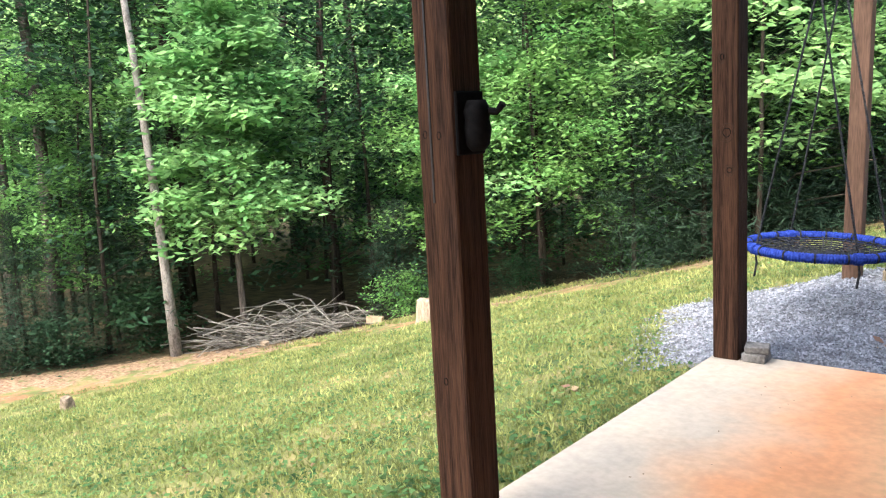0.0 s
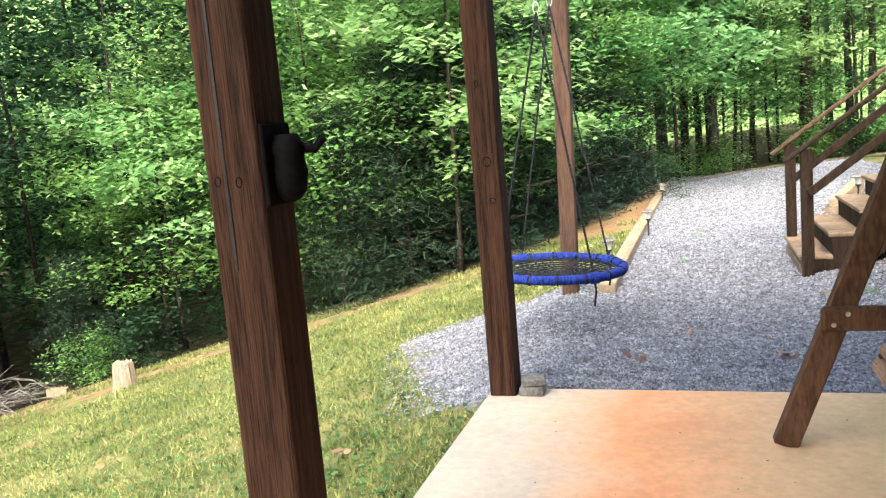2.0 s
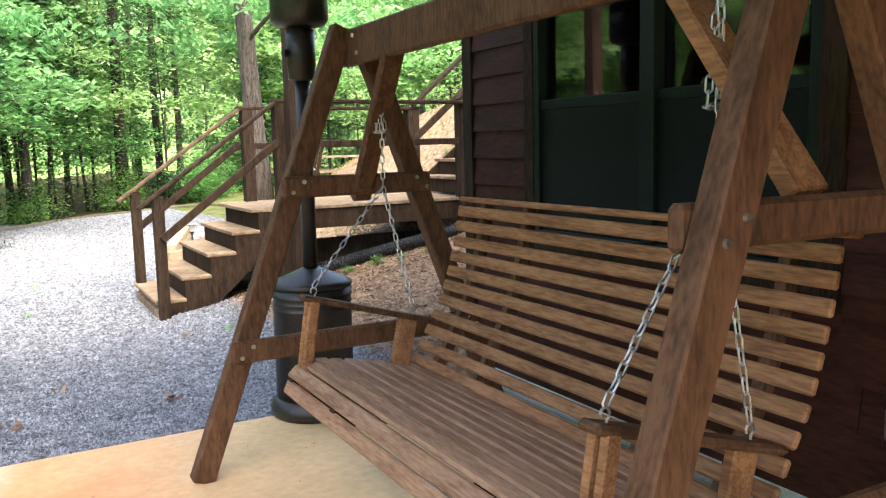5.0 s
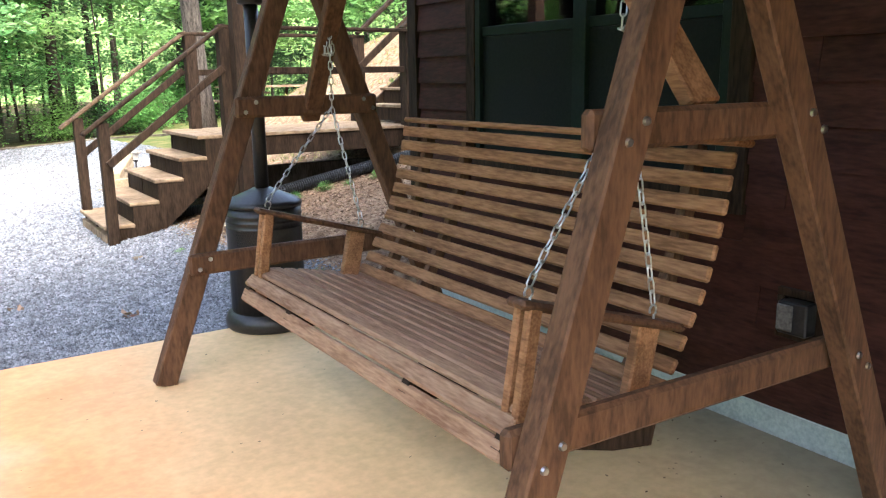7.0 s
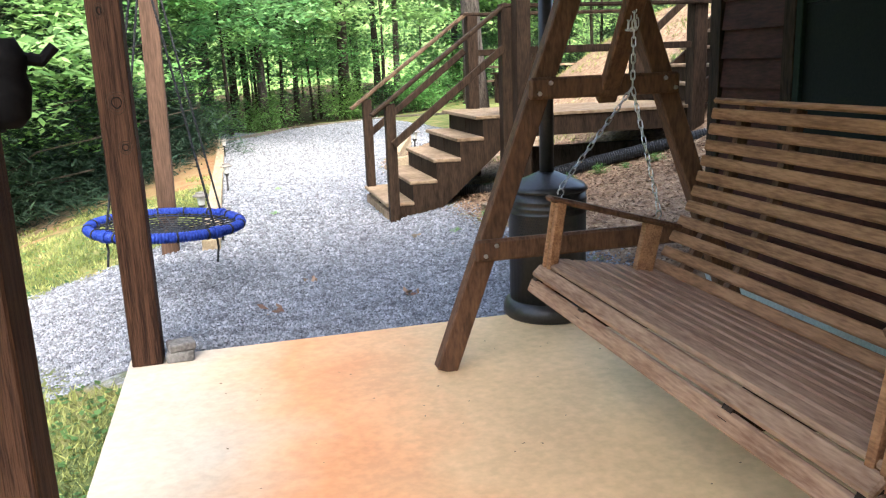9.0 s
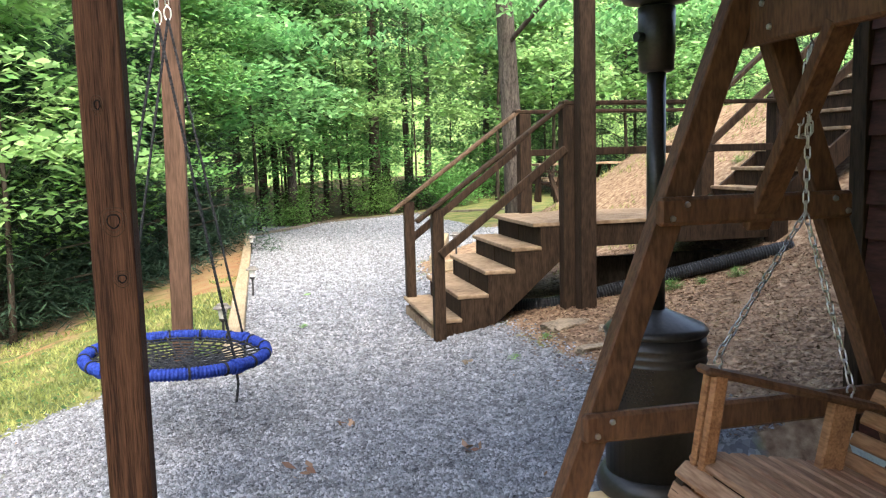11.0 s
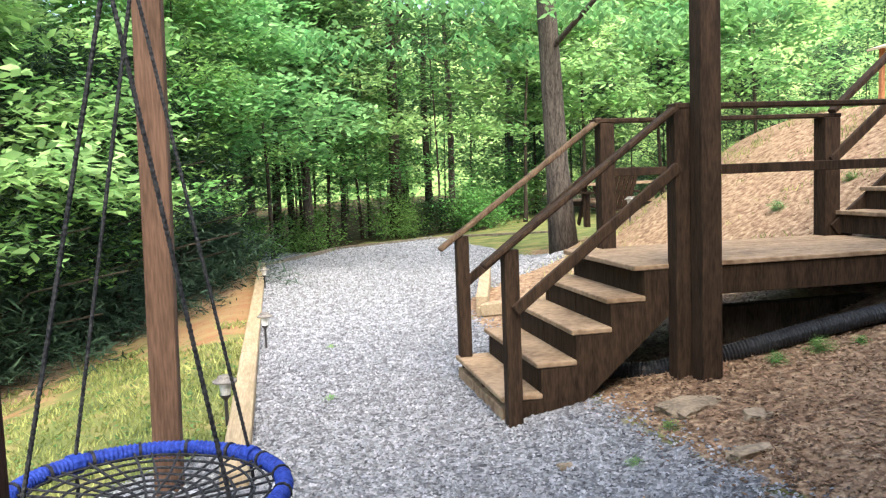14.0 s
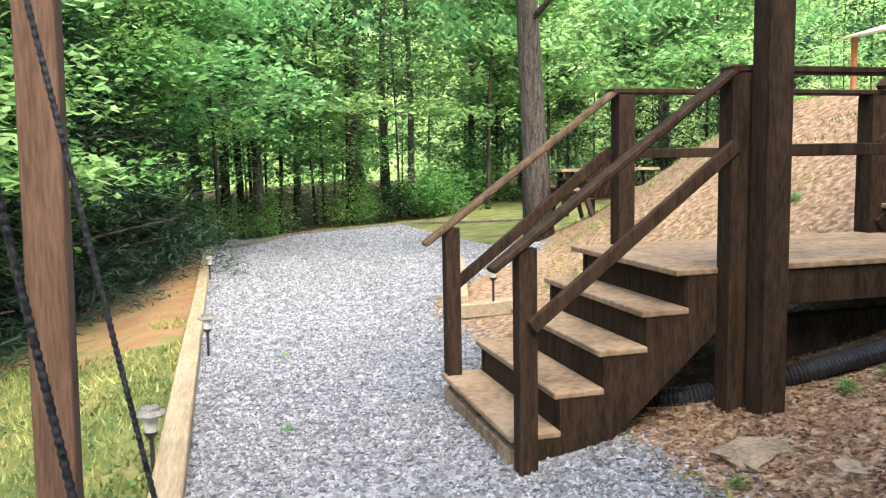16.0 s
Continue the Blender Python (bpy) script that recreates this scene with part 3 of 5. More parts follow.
def porch_roof():
    # Unseen roof, added over the patio; reach and height set by the shade wanted.
    bm = box((-0.1, -9.1, 3.18), (WX - 0.03, 0.2, 3.22))
    for i in range(-8, 15):
        box((-0.1, -5.8 + 0.41 * i, 3.02), (WX - 0.03, -5.76 + 0.41 * i, 3.18), bm=bm)
    box((0.0, -9.0, 3.0), (0.15, 3.2, 3.18), bm=bm)
    box((0.0, 3.2, 3.0), (3.35, 3.45, 3.18), bm=bm)
    tagged(part("ceiling", bm, TREAD), "unseen timber deck underside, its reach set to shade the porch", "ceiling", kind="structure")


porch_roof()


# ---- A-frame, chains and bench ----
def bolt(p, t, d=(0, -1, 0), r=0.011):
    q = Vector(p) + Vector(d) * 0.008
    part("bolt", tube([p, q], [r, r * 0.8], 8), STEEL, t)


def swing_frame():
    t = thing("swing_stand", (2.22, -1.8, 0), "dark brown wooden A-frame stand with bolted crossbars", "swing frame")
    frames = ((-0.545, -1, (1.44, 2.185), (3.01, 2.265), 0.0), (-2.965, 1, (1.515, 2.155), (3.1, 2.2), -0.06))
    for y, s, (fa, fb), (ba, bb), off in frames:
        yc = y + s * 0.057
        part("leg", beam((fa, y, 0), (fb, y, 1.975), 0.07, 0.1), SWINGWOOD, t)
        part("leg", beam((ba, y + off, 0), (bb, y, 1.975), 0.07, 0.1), SWINGWOOD, t)
        for z, h, grow in ((1.27, 0.095, 0.05), (0.565, 0.1, 0.05)):
            f, b = fa + (fb - fa) * z / 1.975, ba + (bb - ba) * z / 1.975
            part("crossbar", beam((f - grow - 0.02, yc, z), (b + grow, yc + off * 0.6, z), 0.042, h, bevel=0.012), SWINGWOOD, t)
            for c in (f, b):
                face = yc - 0.021 if s < 0 else y - 0.035 + (off * 0.8 if c == b else 0)
                bolt((c - 0.025 if c == f else c + 0.025, face, z - 0.022), t)
                bolt((c + 0.027 if c == f else c - 0.027, face, z + 0.022), t)
        part("brace", beam((2.235, y - 0.02, 1.2), (2.235, y - 0.42, 1.83), 0.09, 0.045, (1, 0, 0)) if s < 0 else beam((2.258, y + 0.065, 1.315), (2.235, y + 0.43, 1.83), 0.11, 0.045, (1, 0, 0)), SLAT if s > 0 else SWINGWOOD, t)
    part("top_beam", beam((2.215, -0.5, 1.885), (2.215, -3.04, 1.885), 0.045, 0.16, (1, 0, 0), 0.01), SWINGWOOD, t)
    for y in (-0.66, -0.62):
        bolt((2.19, y - 0.03, 1.93 if y > -0.64 else 1.85), t, (-1, 0, 0))


def link_mesh():
    pts = []
    for i in range(12):
        a = 2 * math.pi * i / 12
        pts.append((0.0085 * math.cos(a), 0, 0.010 * math.sin(a) + (0.011 if math.sin(a) > 0 else -0.011)))
    bm = tube(pts, 0.0028, 5, closed=True)
    me = bpy.data.meshes.new("link")
    for f in bm.faces:
        f.smooth = True
    bm.to_mesh(me)
    bm.free()
    me.materials.append(STEEL)
    return me


LINK = link_mesh()


def chain(t, p, q):
    p, q = Vector(p), Vector(q)
    n = max(2, round((q - p).length / 0.035))
    rot = (q - p).to_track_quat("Z", "Y").to_matrix().to_4x4()
    for i in range(n):
        ob = new("link", LINK)
        ob.parent = t
        ob.matrix_parent_inverse = t.matrix_basis.inverted()
        ob.matrix_basis = Matrix.Translation(p + (q - p) * ((i + 0.5) / n)) @ rot @ pose(0, 0, 0, 0, 0, 90 * (i % 2) + 20)


def chain_set(y, split, ends, loop):
    t = thing("swing_chain", (2.235, y, 1.8), "galvanised steel chain with doubled slack hanging from the swing beam", "chain", "swing chains")
    top = (2.235, y, 1.775)
    part("hook", tube([(2.235, y, 1.81), (2.235, y, 1.79), (2.235, y - 0.012, 1.775), (2.235, y, 1.762)], 0.004, 6), STEEL, t)
    chain(t, top, (2.23, y, split))
    chain(t, (2.235, y + 0.012, 1.76), (2.215, y + 0.02, loop))
    chain(t, (2.215, y + 0.02, loop), (2.255, y + 0.03, loop + 0.005))
    chain(t, (2.255, y + 0.02, loop + 0.01), (2.245, y + 0.01, 1.7))
    for e in ends:
        chain(t, (2.23, y, split), (e[0], e[1], e[2] + 0.03))
        ring = [(e[0] + 0.013 * math.cos(a), e[1], e[2] + 0.012 + 0.015 * math.sin(a)) for a in [0.6 * i - 1.2 for i in range(9)]]
        part("eye_bolt", tube([(e[0], e[1], e[2] - 0.03)] + ring, 0.0035, 6), STEEL, t)


swing_frame()
chain_set(-0.83, 1.265, ((1.83, -1.0, 0.86), (2.27, -1.0, 0.735)), 1.5)
chain_set(-2.68, 1.36, ((1.823, -2.76, 0.86), (2.268, -2.76, 0.737)), 1.51)
BACK = ((2.549, 1.147), (2.537, 1.083), (2.523, 1.015), (2.505, 0.951), (2.487, 0.886), (2.466, 0.825), (2.441, 0.762), (2.405, 0.70), (2.37, 0.637), (2.335, 0.574), (2.295, 0.52))


def bench():
    t = thing("porch_swing", (2.1, -1.87, 0.45), "worn brown slatted wooden porch swing hanging from chains", "porch swing")
    ya, yb = -0.94, -2.79

    def slat(x, z, lean, w=0.047, th=0.022, name="back_slat", m=SLAT):
        dx, dz = math.sin(lean) * w / 2, math.cos(lean) * w / 2
        b = beam((x, ya, z), (x, yb, z), th, w, (math.cos(lean), 0, -math.sin(lean)), 0.006)
        part(name, b, m, t)
    for i, (x, z) in enumerate(BACK):
        j, k = max(i - 1, 0), min(i + 1, len(BACK) - 1)
        slat(x, z, math.atan2(BACK[j][0] - BACK[k][0], BACK[j][1] - BACK[k][1]))
    part("top_rail", beam((2.595, ya + 0.01, 1.195), (2.595, yb + 0.0, 1.195), 0.09, 0.024, (1, 0, -0.12), 0.008), SLAT, t)
    seat = ((1.722, 0.485, -1.15), (1.75, 0.545, -0.75), (1.80, 0.577, -0.1), (1.865, 0.572, 0.12), (1.93, 0.56, 0.16), (1.995, 0.548, 0.18), (2.06, 0.535, 0.2), (2.125, 0.522, 0.2), (2.19, 0.508, 0.2), (2.25, 0.497, 0.15))
    for x, z, a in seat:
        part("seat_slat", beam((x, ya, z), (x, yb, z), 0.058, 0.022, (math.cos(a), 0, -math.sin(a)), 0.007), SEATWOOD, t)
    part("front_rail", beam((1.727, ya + 0.01, 0.43), (1.727, yb - 0.0, 0.43), 0.03, 0.03, bevel=0.006), SLAT, t)
    for y in (ya + 0.04 - 0.06, -1.42, -2.31, yb + 0.02):
        y = ya - 0.03 if y > -1 else y
        bm = bmesh.new()
        prof = [(1.72, 0.46), (1.712, 0.49), (1.735, 0.53), (1.79, 0.562), (1.86, 0.557), (2.24, 0.485), (2.27, 0.44), (2.25, 0.36), (2.1, 0.385), (1.95, 0.43), (1.8, 0.45)]
        va = [bm.verts.new((x, y - 0.02, z)) for x, z in prof]
        vb = [bm.verts.new((x, y + 0.02, z)) for x, z in prof]
        bm.faces.new(va)
        bm.faces.new(vb[::-1])
        for i in range(len(prof)):
            bm.faces.new((va[i - 1], vb[i - 1], vb[i], va[i]))
        part("seat_support", bm, STAIN, t)
        bm = None
        y = max(-2.62, min(-1.11, y))
        up = [(2.29, 0.42)] + [(x + 0.035, z) for x, z in BACK[::-1]] + [(2.592, 1.18)]
        for (xa, za), (xb, zb) in zip(up, up[1:]):
            bm = beam((xa, y, za), (xb, y, zb), 0.036, 0.045, bevel=0, bm=bm)
        part("back_rib", bm, SWINGWOOD, t)
    for y in (-1.0, -2.76):
        part("arm_rest", beam((1.775, y, 0.855), (2.37, y, 0.683), 0.075, 0.024, bevel=0.01), SWINGWOOD, t)
        for k in (-0.02, 0.022):
            part("arm_post", beam((1.765, y + k, 0.46), (1.825, y + k, 0.842), 0.026, 0.045), SLAT, t)
        part("arm_post", beam((2.18, y, 0.42), (2.245, y, 0.712), 0.035, 0.085), SLAT, t)


bench()


def heater():
    c = (2.215, 0.1)
    t = thing("patio_heater", (*c, 0), "dark bronze mushroom patio heater with a perforated cylinder body", "patio heater")
    part("base", lathe([(0.235, 0.0), (0.25, 0.015), (0.25, 0.055), (0.235, 0.085), (0.215, 0.1)], (*c, 0.0), 40), HEAT, t, smooth=True)
    part("cylinder", lathe([(0.212, 0.1), (0.212, 0.58), (0.217, 0.585), (0.212, 0.59), (0.212, 0.615), (0.217, 0.62), (0.212, 0.625), (0.212, 0.65), (0.217, 0.655), (0.212, 0.66), (0.212, 0.7)], (*c, 0), 40), HEAT, t, smooth=True)
    part("shoulder", lathe([(0.217, 0.7), (0.22, 0.715), (0.2, 0.735), (0.07, 0.79), (0.05, 0.80)], (*c, 0), 40), HEAT, t, smooth=True)
    part("pole", lathe([(0.039, 0.8), (0.039, 1.8)], (*c, 0), 24), HEAT, t, smooth=True)
    part("control_housing", lathe([(0.055, 1.79), (0.072, 1.8), (0.072, 1.86), (0.076, 1.865), (0.076, 2.05), (0.06, 2.06)], (*c, 0), 28), HEAT, t, smooth=True)
    part("control_knob", tube([(c[0] - 0.075, c[1] - 0.02, 1.93), (c[0] - 0.105, c[1] - 0.028, 1.93)], 0.02, 12), BLACK, t)
    part("burner", lathe([(0.06, 2.06), (0.13, 2.075), (0.15, 2.1), (0.15, 2.32), (0.14, 2.33)], (*c, 0), 32), HEAT, t, smooth=True)
    part("reflector", lathe([(0.4, 2.36), (0.41, 2.365), (0.2, 2.45), (0.05, 2.47), (0.04, 2.46), (0.2, 2.43)], (*c, 0), 40), STEEL, t, smooth=True)
    bm = bmesh.new()
    for i in range(9):
        for j in range(10):
            a = math.radians(204 + 4.2 * i + (2.1 if j % 2 else 0))
            z = 0.44 + 0.015 * j
            p = Vector((c[0] + 0.2125 * math.cos(a), c[1] + 0.2125 * math.sin(a), z))
            tube([p, p + Vector((math.cos(a), math.sin(a), 0)) * 0.0015], 0.0045, 6, bm)
    part("vent_holes", bm, BLACK, t, "perforated vent", kind="stuff")


heater()


# ---- saucer swing ----
HUBS = (Vector((0.12, 1.53, 2.2)), Vector((0.12, 2.1, 2.32)))


def saucer():
    c = Vector((0.085, 1.8, 0.378))
    t = thing("saucer_swing", c, "blue rope-wrapped round net swing hanging on black ropes", "saucer swing")
    tilt = Matrix.Rotation(math.radians(2.5), 4, "Y")

    def at(r, a, z=0.0):
        return c + (tilt @ Vector((r * math.cos(a), r * math.sin(a), z)))
    R = 0.5
    n = 960
    part("rim", tube([at(R, 2 * math.pi * i / n) for i in range(n)], [0.033 + 0.0028 * math.cos(i * math.pi / 3) for i in range(n)], 10, closed=True), BLUE, t, smooth=True)
    for i in range(16):
        a = 2 * math.pi * (i + 0.5) / 16
        part("binding", tube([at(R, a - 0.012), at(R, a + 0.012)], 0.0385, 12), ROPE, t)
    net = bmesh.new()
    for i in range(16):
        a = 2 * math.pi * (i + 0.5) / 16
        tube([at(0.03, a, -0.045), at(0.25, a, -0.03), at(R - 0.02, a + 0.05, 0)], 0.006, 5, net)
        tube([at(0.14, a, -0.04), at(R - 0.02, a + 0.3, -0.004)], 0.005, 5, net)
    for k, r in enumerate((0.05, 0.1, 0.15, 0.2, 0.26, 0.32, 0.39, 0.45)):
        tube([at(r + 0.006 * math.sin(5 * i), 2 * math.pi * i / 32, -0.046 + 0.08 * r) for i in range(32)], 0.006, 5, net, closed=True)
    part("net", net, ROPE, t, "black knotted rope net")
    for a in (0.75, 2.3, 3.95, 5.45):
        e = at(R, a)
        hub = HUBS[math.sin(a) > 0]
        part("hanging_rope", tube([e + (hub - e) * (i / 180) for i in range(181)], [0.0066 + 0.0024 * (i % 2) for i in range(181)], 6), ROPE, t)
        part("rope_tail", tube([e + Vector((0, 0, -0.03)), e + Vector((0.005, 0.01, -0.1)), e + Vector((-0.01, 0, -0.2))], 0.008, 6), ROPE, t)
        part("rope_wrap", tube([at(R, a - 0.05), at(R, a + 0.05)], 0.043, 12), BLUE, t)
    for hub in HUBS:
        part("carabiner", tube([hub + Vector((0.02 * math.cos(u), 0, 0.03 + 0.04 * math.sin(u))) for u in [i * math.pi / 6 for i in range(12)]], 0.005, 6, closed=True), STEEL, t, "steel carabiner")
        for i in range(round((3.0 - hub.z - 0.1) / 0.034)):
            ob = new("link", LINK)
            ob.parent = t
            ob.matrix_parent_inverse = t.matrix_basis.inverted()
            ob.matrix_basis = Matrix.Translation(hub + Vector((0, 0, 0.1 + 0.034 * i))) @ pose(0, 0, 0, 0, 0, 90 * (i % 2)) @ Matrix.Diagonal((1.2, 1.2, 1.2, 1))


saucer()


# ---- stairs, deck and rails ----
STAIRS_AT = Vector((-0.02, -0.02, 0.008))


def stairs():
    t = thing("stairs", (2.5, 4.2, 0), "brown timber stairs with worn tan treads up to the deck", "stairs")
    ya, yb = 3.575, 4.86
    for i in range(5):
        xr, z = (2.25, 2.49, 2.735, 2.975, 3.17)[i], (0.083, 0.281, 0.478, 0.665, 0.868)[i]
        part("tread", box((xr - 0.275, ya - 0.012, z - 0.035), (xr, yb, z), 0.006), TREAD, t)
        if i < 4:
            zb = (0.281, 0.478, 0.665, 0.868)[i] - 0.037
            part("riser", box((xr + 0.0, ya + 0.045, z - 0.02), (xr + 0.018, yb - 0.08, zb)), STAIN, t)
    for y in (ya + 0.015, (ya + yb) / 2, yb - 0.05):
        bm = bmesh.new()
        prof = [(2.02, -0.1), (2.02, 0.045)]
        for i in range(4):
            prof += [((2.25, 2.49, 2.735, 2.975)[i] - 0.005, (0.083, 0.281, 0.478, 0.665)[i] - 0.037), ((2.25, 2.49, 2.735, 2.975)[i] - 0.005, (0.281, 0.478, 0.665, 0.868)[i] - 0.037)]
        prof += [(3.25, 0.831), (3.25, 0.62), (2.5, -0.03), (2.33, -0.1)]
        va = [bm.verts.new((x, y - 0.02, z)) for x, z in prof]
        vb = [bm.verts.new((x, y + 0.02, z)) for x, z in prof]
        bm.faces.new(va)
        bm.faces.new(vb[::-1])
        for i in range(len(prof)):
            bm.faces.new((va[i - 1], vb[i - 1], vb[i], va[i]))
        part("stringer", bm, STAIN, t)
    part("step_block", box((1.99, ya + 0.05, -0.12), (2.2, yb - 0.02, -0.01), 0.006), TREAD, t, "half-buried timber foot block")
    for y, zb in ((3.52, -0.12), (4.8, 0.083)):
        part("newel_post", box((1.995, y - 0.047, zb), (2.09, y + 0.047, 1.03), 0.005), STAIN, t)
        part("handrail", beam((1.86, y - 0.02, 0.93), (3.2, y - 0.02, 1.90), 0.085, 0.036, bevel=0.008), RAILTOP if y > 4 else STAIN, t)
        part("lower_rail", beam((2.05, y - 0.06 if y < 4 else y + 0.0, 0.65), (3.16, y - 0.06 if y < 4 else y, 1.5), 0.036, 0.07, bevel=0.006), STAIN, t)
    return t


def deck():
    t = thing("deck", (4.2, 4.2, 0.6), "low timber deck platform with tan boards and dark fascia", "deck")
    y = 3.56
    while y < 4.85:
        part("deck_board", box((3.172, y, 0.835), (5.35, min(y + 0.137, 4.86), 0.868), 0.004), TREAD, t)
        y += 0.142
    part("fascia", box((3.06, 3.575, 0.64), (5.3, 3.615, 0.833), 0.004), STAIN, t)
    part("fascia", box((3.06, 4.81, 0.64), (5.3, 4.85, 0.833), 0.004), STAIN, t)
    for i in range(5):
        part("joist", box((3.1 + 0.5 * i, 3.617, 0.65), (3.14 + 0.5 * i, 4.808, 0.833)), STAIN, t)
    for x, y, s, zt in ((3.2, 3.52, 0.12, 1.865), (3.245, 4.8, 0.12, 1.865), (5.27, 4.8, 0.15, 1.865), (5.27, 3.56, 0.15, 1.88)):
        part("deck_post", box((x - s / 2, y - s / 2, ground_z(x, y) - 0.1), (x + s / 2, y + s / 2, zt), 0.005), STAIN, t)
    for y in (3.52, 4.8):
        part("top_rail", box((3.14, y - 0.065, 1.865), (5.36, y + 0.06, 1.9), 0.006), STAIN, t)
        part("middle_rail", box((3.26, y - 0.02, 1.44), (5.18, y + 0.02, 1.505), 0.005), STAIN, t)
    return t


def upper_stairs():
    t = thing("upper_stairs", (5.6, 4.2, 0.9), "timber stairs climbing the bank from the deck", "stairs")
    for i in range(9):
        x, z = 5.3 + 0.25 * i, 1.08 + 0.19 * i
        part("tread", box((x, 3.65, z - 0.035), (x + 0.28, 4.75, z), 0.005), TREAD, t)
        part("riser", box((x + 0.03, 3.7, z - 0.19), (x + 0.05, 4.7, z - 0.037)), STAIN, t)
    for y in (3.66, 4.72):
        part("stringer", beam((5.3, y, 0.88), (7.6, y, 2.63), 0.04, 0.2), STAIN, t)
        part("handrail", beam((5.25, y, 1.91), (7.6, y, 3.9), 0.09, 0.04), STAIN, t)
        part("lower_rail", beam((5.25, y, 1.5), (7.6, y, 3.45), 0.04, 0.08), STAIN, t)
        part("rail_post", box((7.5, y - 0.05, 2.2), (7.6, y + 0.05, 3.86)), STAIN, t)
    return t


stairs().location += STAIRS_AT
deck().location += STAIRS_AT
upper_stairs().location += STAIRS_AT


# ---- drainage pipe, timbers, garden lights, stones ----
def drain_pipe():
    pts = [(2.62, 4.15, 0.06), (2.8, 3.93, 0.09), (3.05, 3.75, 0.12), (3.35, 3.66, 0.17), (3.72, 3.55, 0.27), (4.2, 3.5, 0.37), (4.66, 3.4, 0.47), (5.2, 3.2, 0.6)]
    fine = []
    for a, b in zip(pts, pts[1:]):
        a, b = Vector(a), Vector(b)
        n = int((b - a).length / 0.012)
        fine += [a + (b - a) * (i / n) for i in range(n)]
    tagged(part("drain_pipe", tube(fine, [0.066 if (i // 1) % 2 else 0.056 for i in range(len(fine))], 12), PIPE), "black corrugated drainage pipe lying under the deck", "pipe")
    bm = box((3.55, 3.9, 0.2), (5.1, 4.0, 0.5), 0.01)
    tagged(part("edging_timber", bm, DARKBARK), "dark old landscape timber under the deck", "timber")


drain_pipe()


def sleepers():
    for a, b in ((2.95, 6.2), (6.22, 9.8), (9.82, 13.4), (13.42, 17.4)):
        za, zb = drive_z(a), drive_z(b)
        tagged(part("landscape_timber", beam((0.325, a, za + 0.03), (0.325, b, zb + 0.03), 0.15, 0.14, (1, 0, 0), 0.01), SLEEPER), "pale treated timber edging the gravel drive", "timber", "drive edging")
    for p, q in (((0.3, 17.5), (2.4, 22.0)), ((2.5, 22.05), (5.5, 20.6)), ((5.5, 20.55), (7.6, 17.0))):
        tagged(part("landscape_timber", beam((*p, ground_z(*p) - 0.01), (*q, ground_z(*q) - 0.01), 0.14, 0.12, (0, 0, 1), 0.01), GREYWOOD), "weathered timber edging far along the gravel", "timber", "drive edging")
    for z in (0.03, 0.15):
        tagged(part("landscape_timber", beam((2.75, 7.0, z), (3.45, 9.4, z + 0.05), 0.13, 0.115, (1, 0, 0), 0.01), SLEEPER), "pale retaining timber at the foot of the bank", "timber", "retaining edge")
    tagged(part("landscape_timber", beam((2.75, 6.95, 0.07), (3.3, 6.6, 0.16), 0.13, 0.2, (0, 0, 1), 0.01), SLEEPER), "pale retaining timber at the foot of the bank", "timber", "retaining edge")


sleepers()


def garden_light():
    t = thing("garden_light", (0, 0, 0), "small black solar path light on a stake beside the timber edging", "garden light", "solar path lights")
    part("stake", tube([(0, 0, -0.05), (0, 0, 0.22)], 0.012, 8), BLACK, t)
    part("collar", lathe([(0.015, 0.2), (0.035, 0.225), (0.035, 0.235)], sides=16), BLACK, t)
    part("lens", lathe([(0.03, 0.235), (0.042, 0.32), (0.04, 0.325)], sides=16), LAMPG, t, "clear ribbed lens")
    part("cap", lathe([(0.078, 0.318), (0.08, 0.328), (0.05, 0.345), (0.045, 0.36), (0.01, 0.366)], sides=20), BLOCKC, t, "grey round cap")
    return t


gl = garden_light()
for x, y, s in ((0.235, 4.08, 0.0), (0.47, 6.85, 0), (0.42, 12.6, 0), (2.98, 6.75, 0.12), (5.7, 9.6, 0.0)):
    copy_thing(gl, pose(x, y, ground_z(x, y) + s, 0, 0, 40 * x))
for o in (gl, *gl.children):
    bpy.data.objects.remove(o)


def stone(name, at, size, label, cat="stone", seed=0, m=ROCK, rz=0):
    bm = bmesh.new()
    bmesh.ops.create_icosphere(bm, subdivisions=3, radius=0.5)
    for v in bm.verts:
        d = v.co.normalized()
        for ax in range(3):
            v.co[ax] = max(-0.36, min(0.36, v.co[ax]))
        v.co *= 1 + 0.3 * noise.noise(d * 1.6 + Vector((seed * 7.1, 0, 0))) + 0.06 * noise.noise(d * 6 + Vector((seed, 3, 0)))
    bmesh.ops.transform(bm, matrix=Matrix.Translation(at) @ Matrix.Rotation(math.radians(rz), 4, "Z") @ Matrix.Diagonal((*size, 1)), verts=bm.verts)
    return tagged(part(name, bm, m), label, cat)


stone("rock", (2.84, 2.19, 0.08), (0.34, 0.12, 0.1), "tan flat rock lying on the gravel edge", seed=1, rz=12)
stone("rock", (3.0, 2.1, 0.07), (0.16, 0.12, 0.07), "small tan rock beside the bank", seed=2)
stone("rock", (2.04, 2.65, -0.06), (0.1, 0.09, 0.06), "small brown stone on the gravel", seed=3)
stone("rock", (2.95, 2.98, 0.08), (0.5, 0.34, 0.12), "flat mossy boulder at the foot of the post", seed=4, rz=20)
stone("rock", (3.15, 2.6, 0.12), (0.25, 0.2, 0.08), "flat tan stone in the mulch", seed=5, rz=50)
stone("rock", (-8.95, 0.15, -2.02), (0.22, 0.2, 0.26), "pale rock at the edge of the lawn", seed=6)
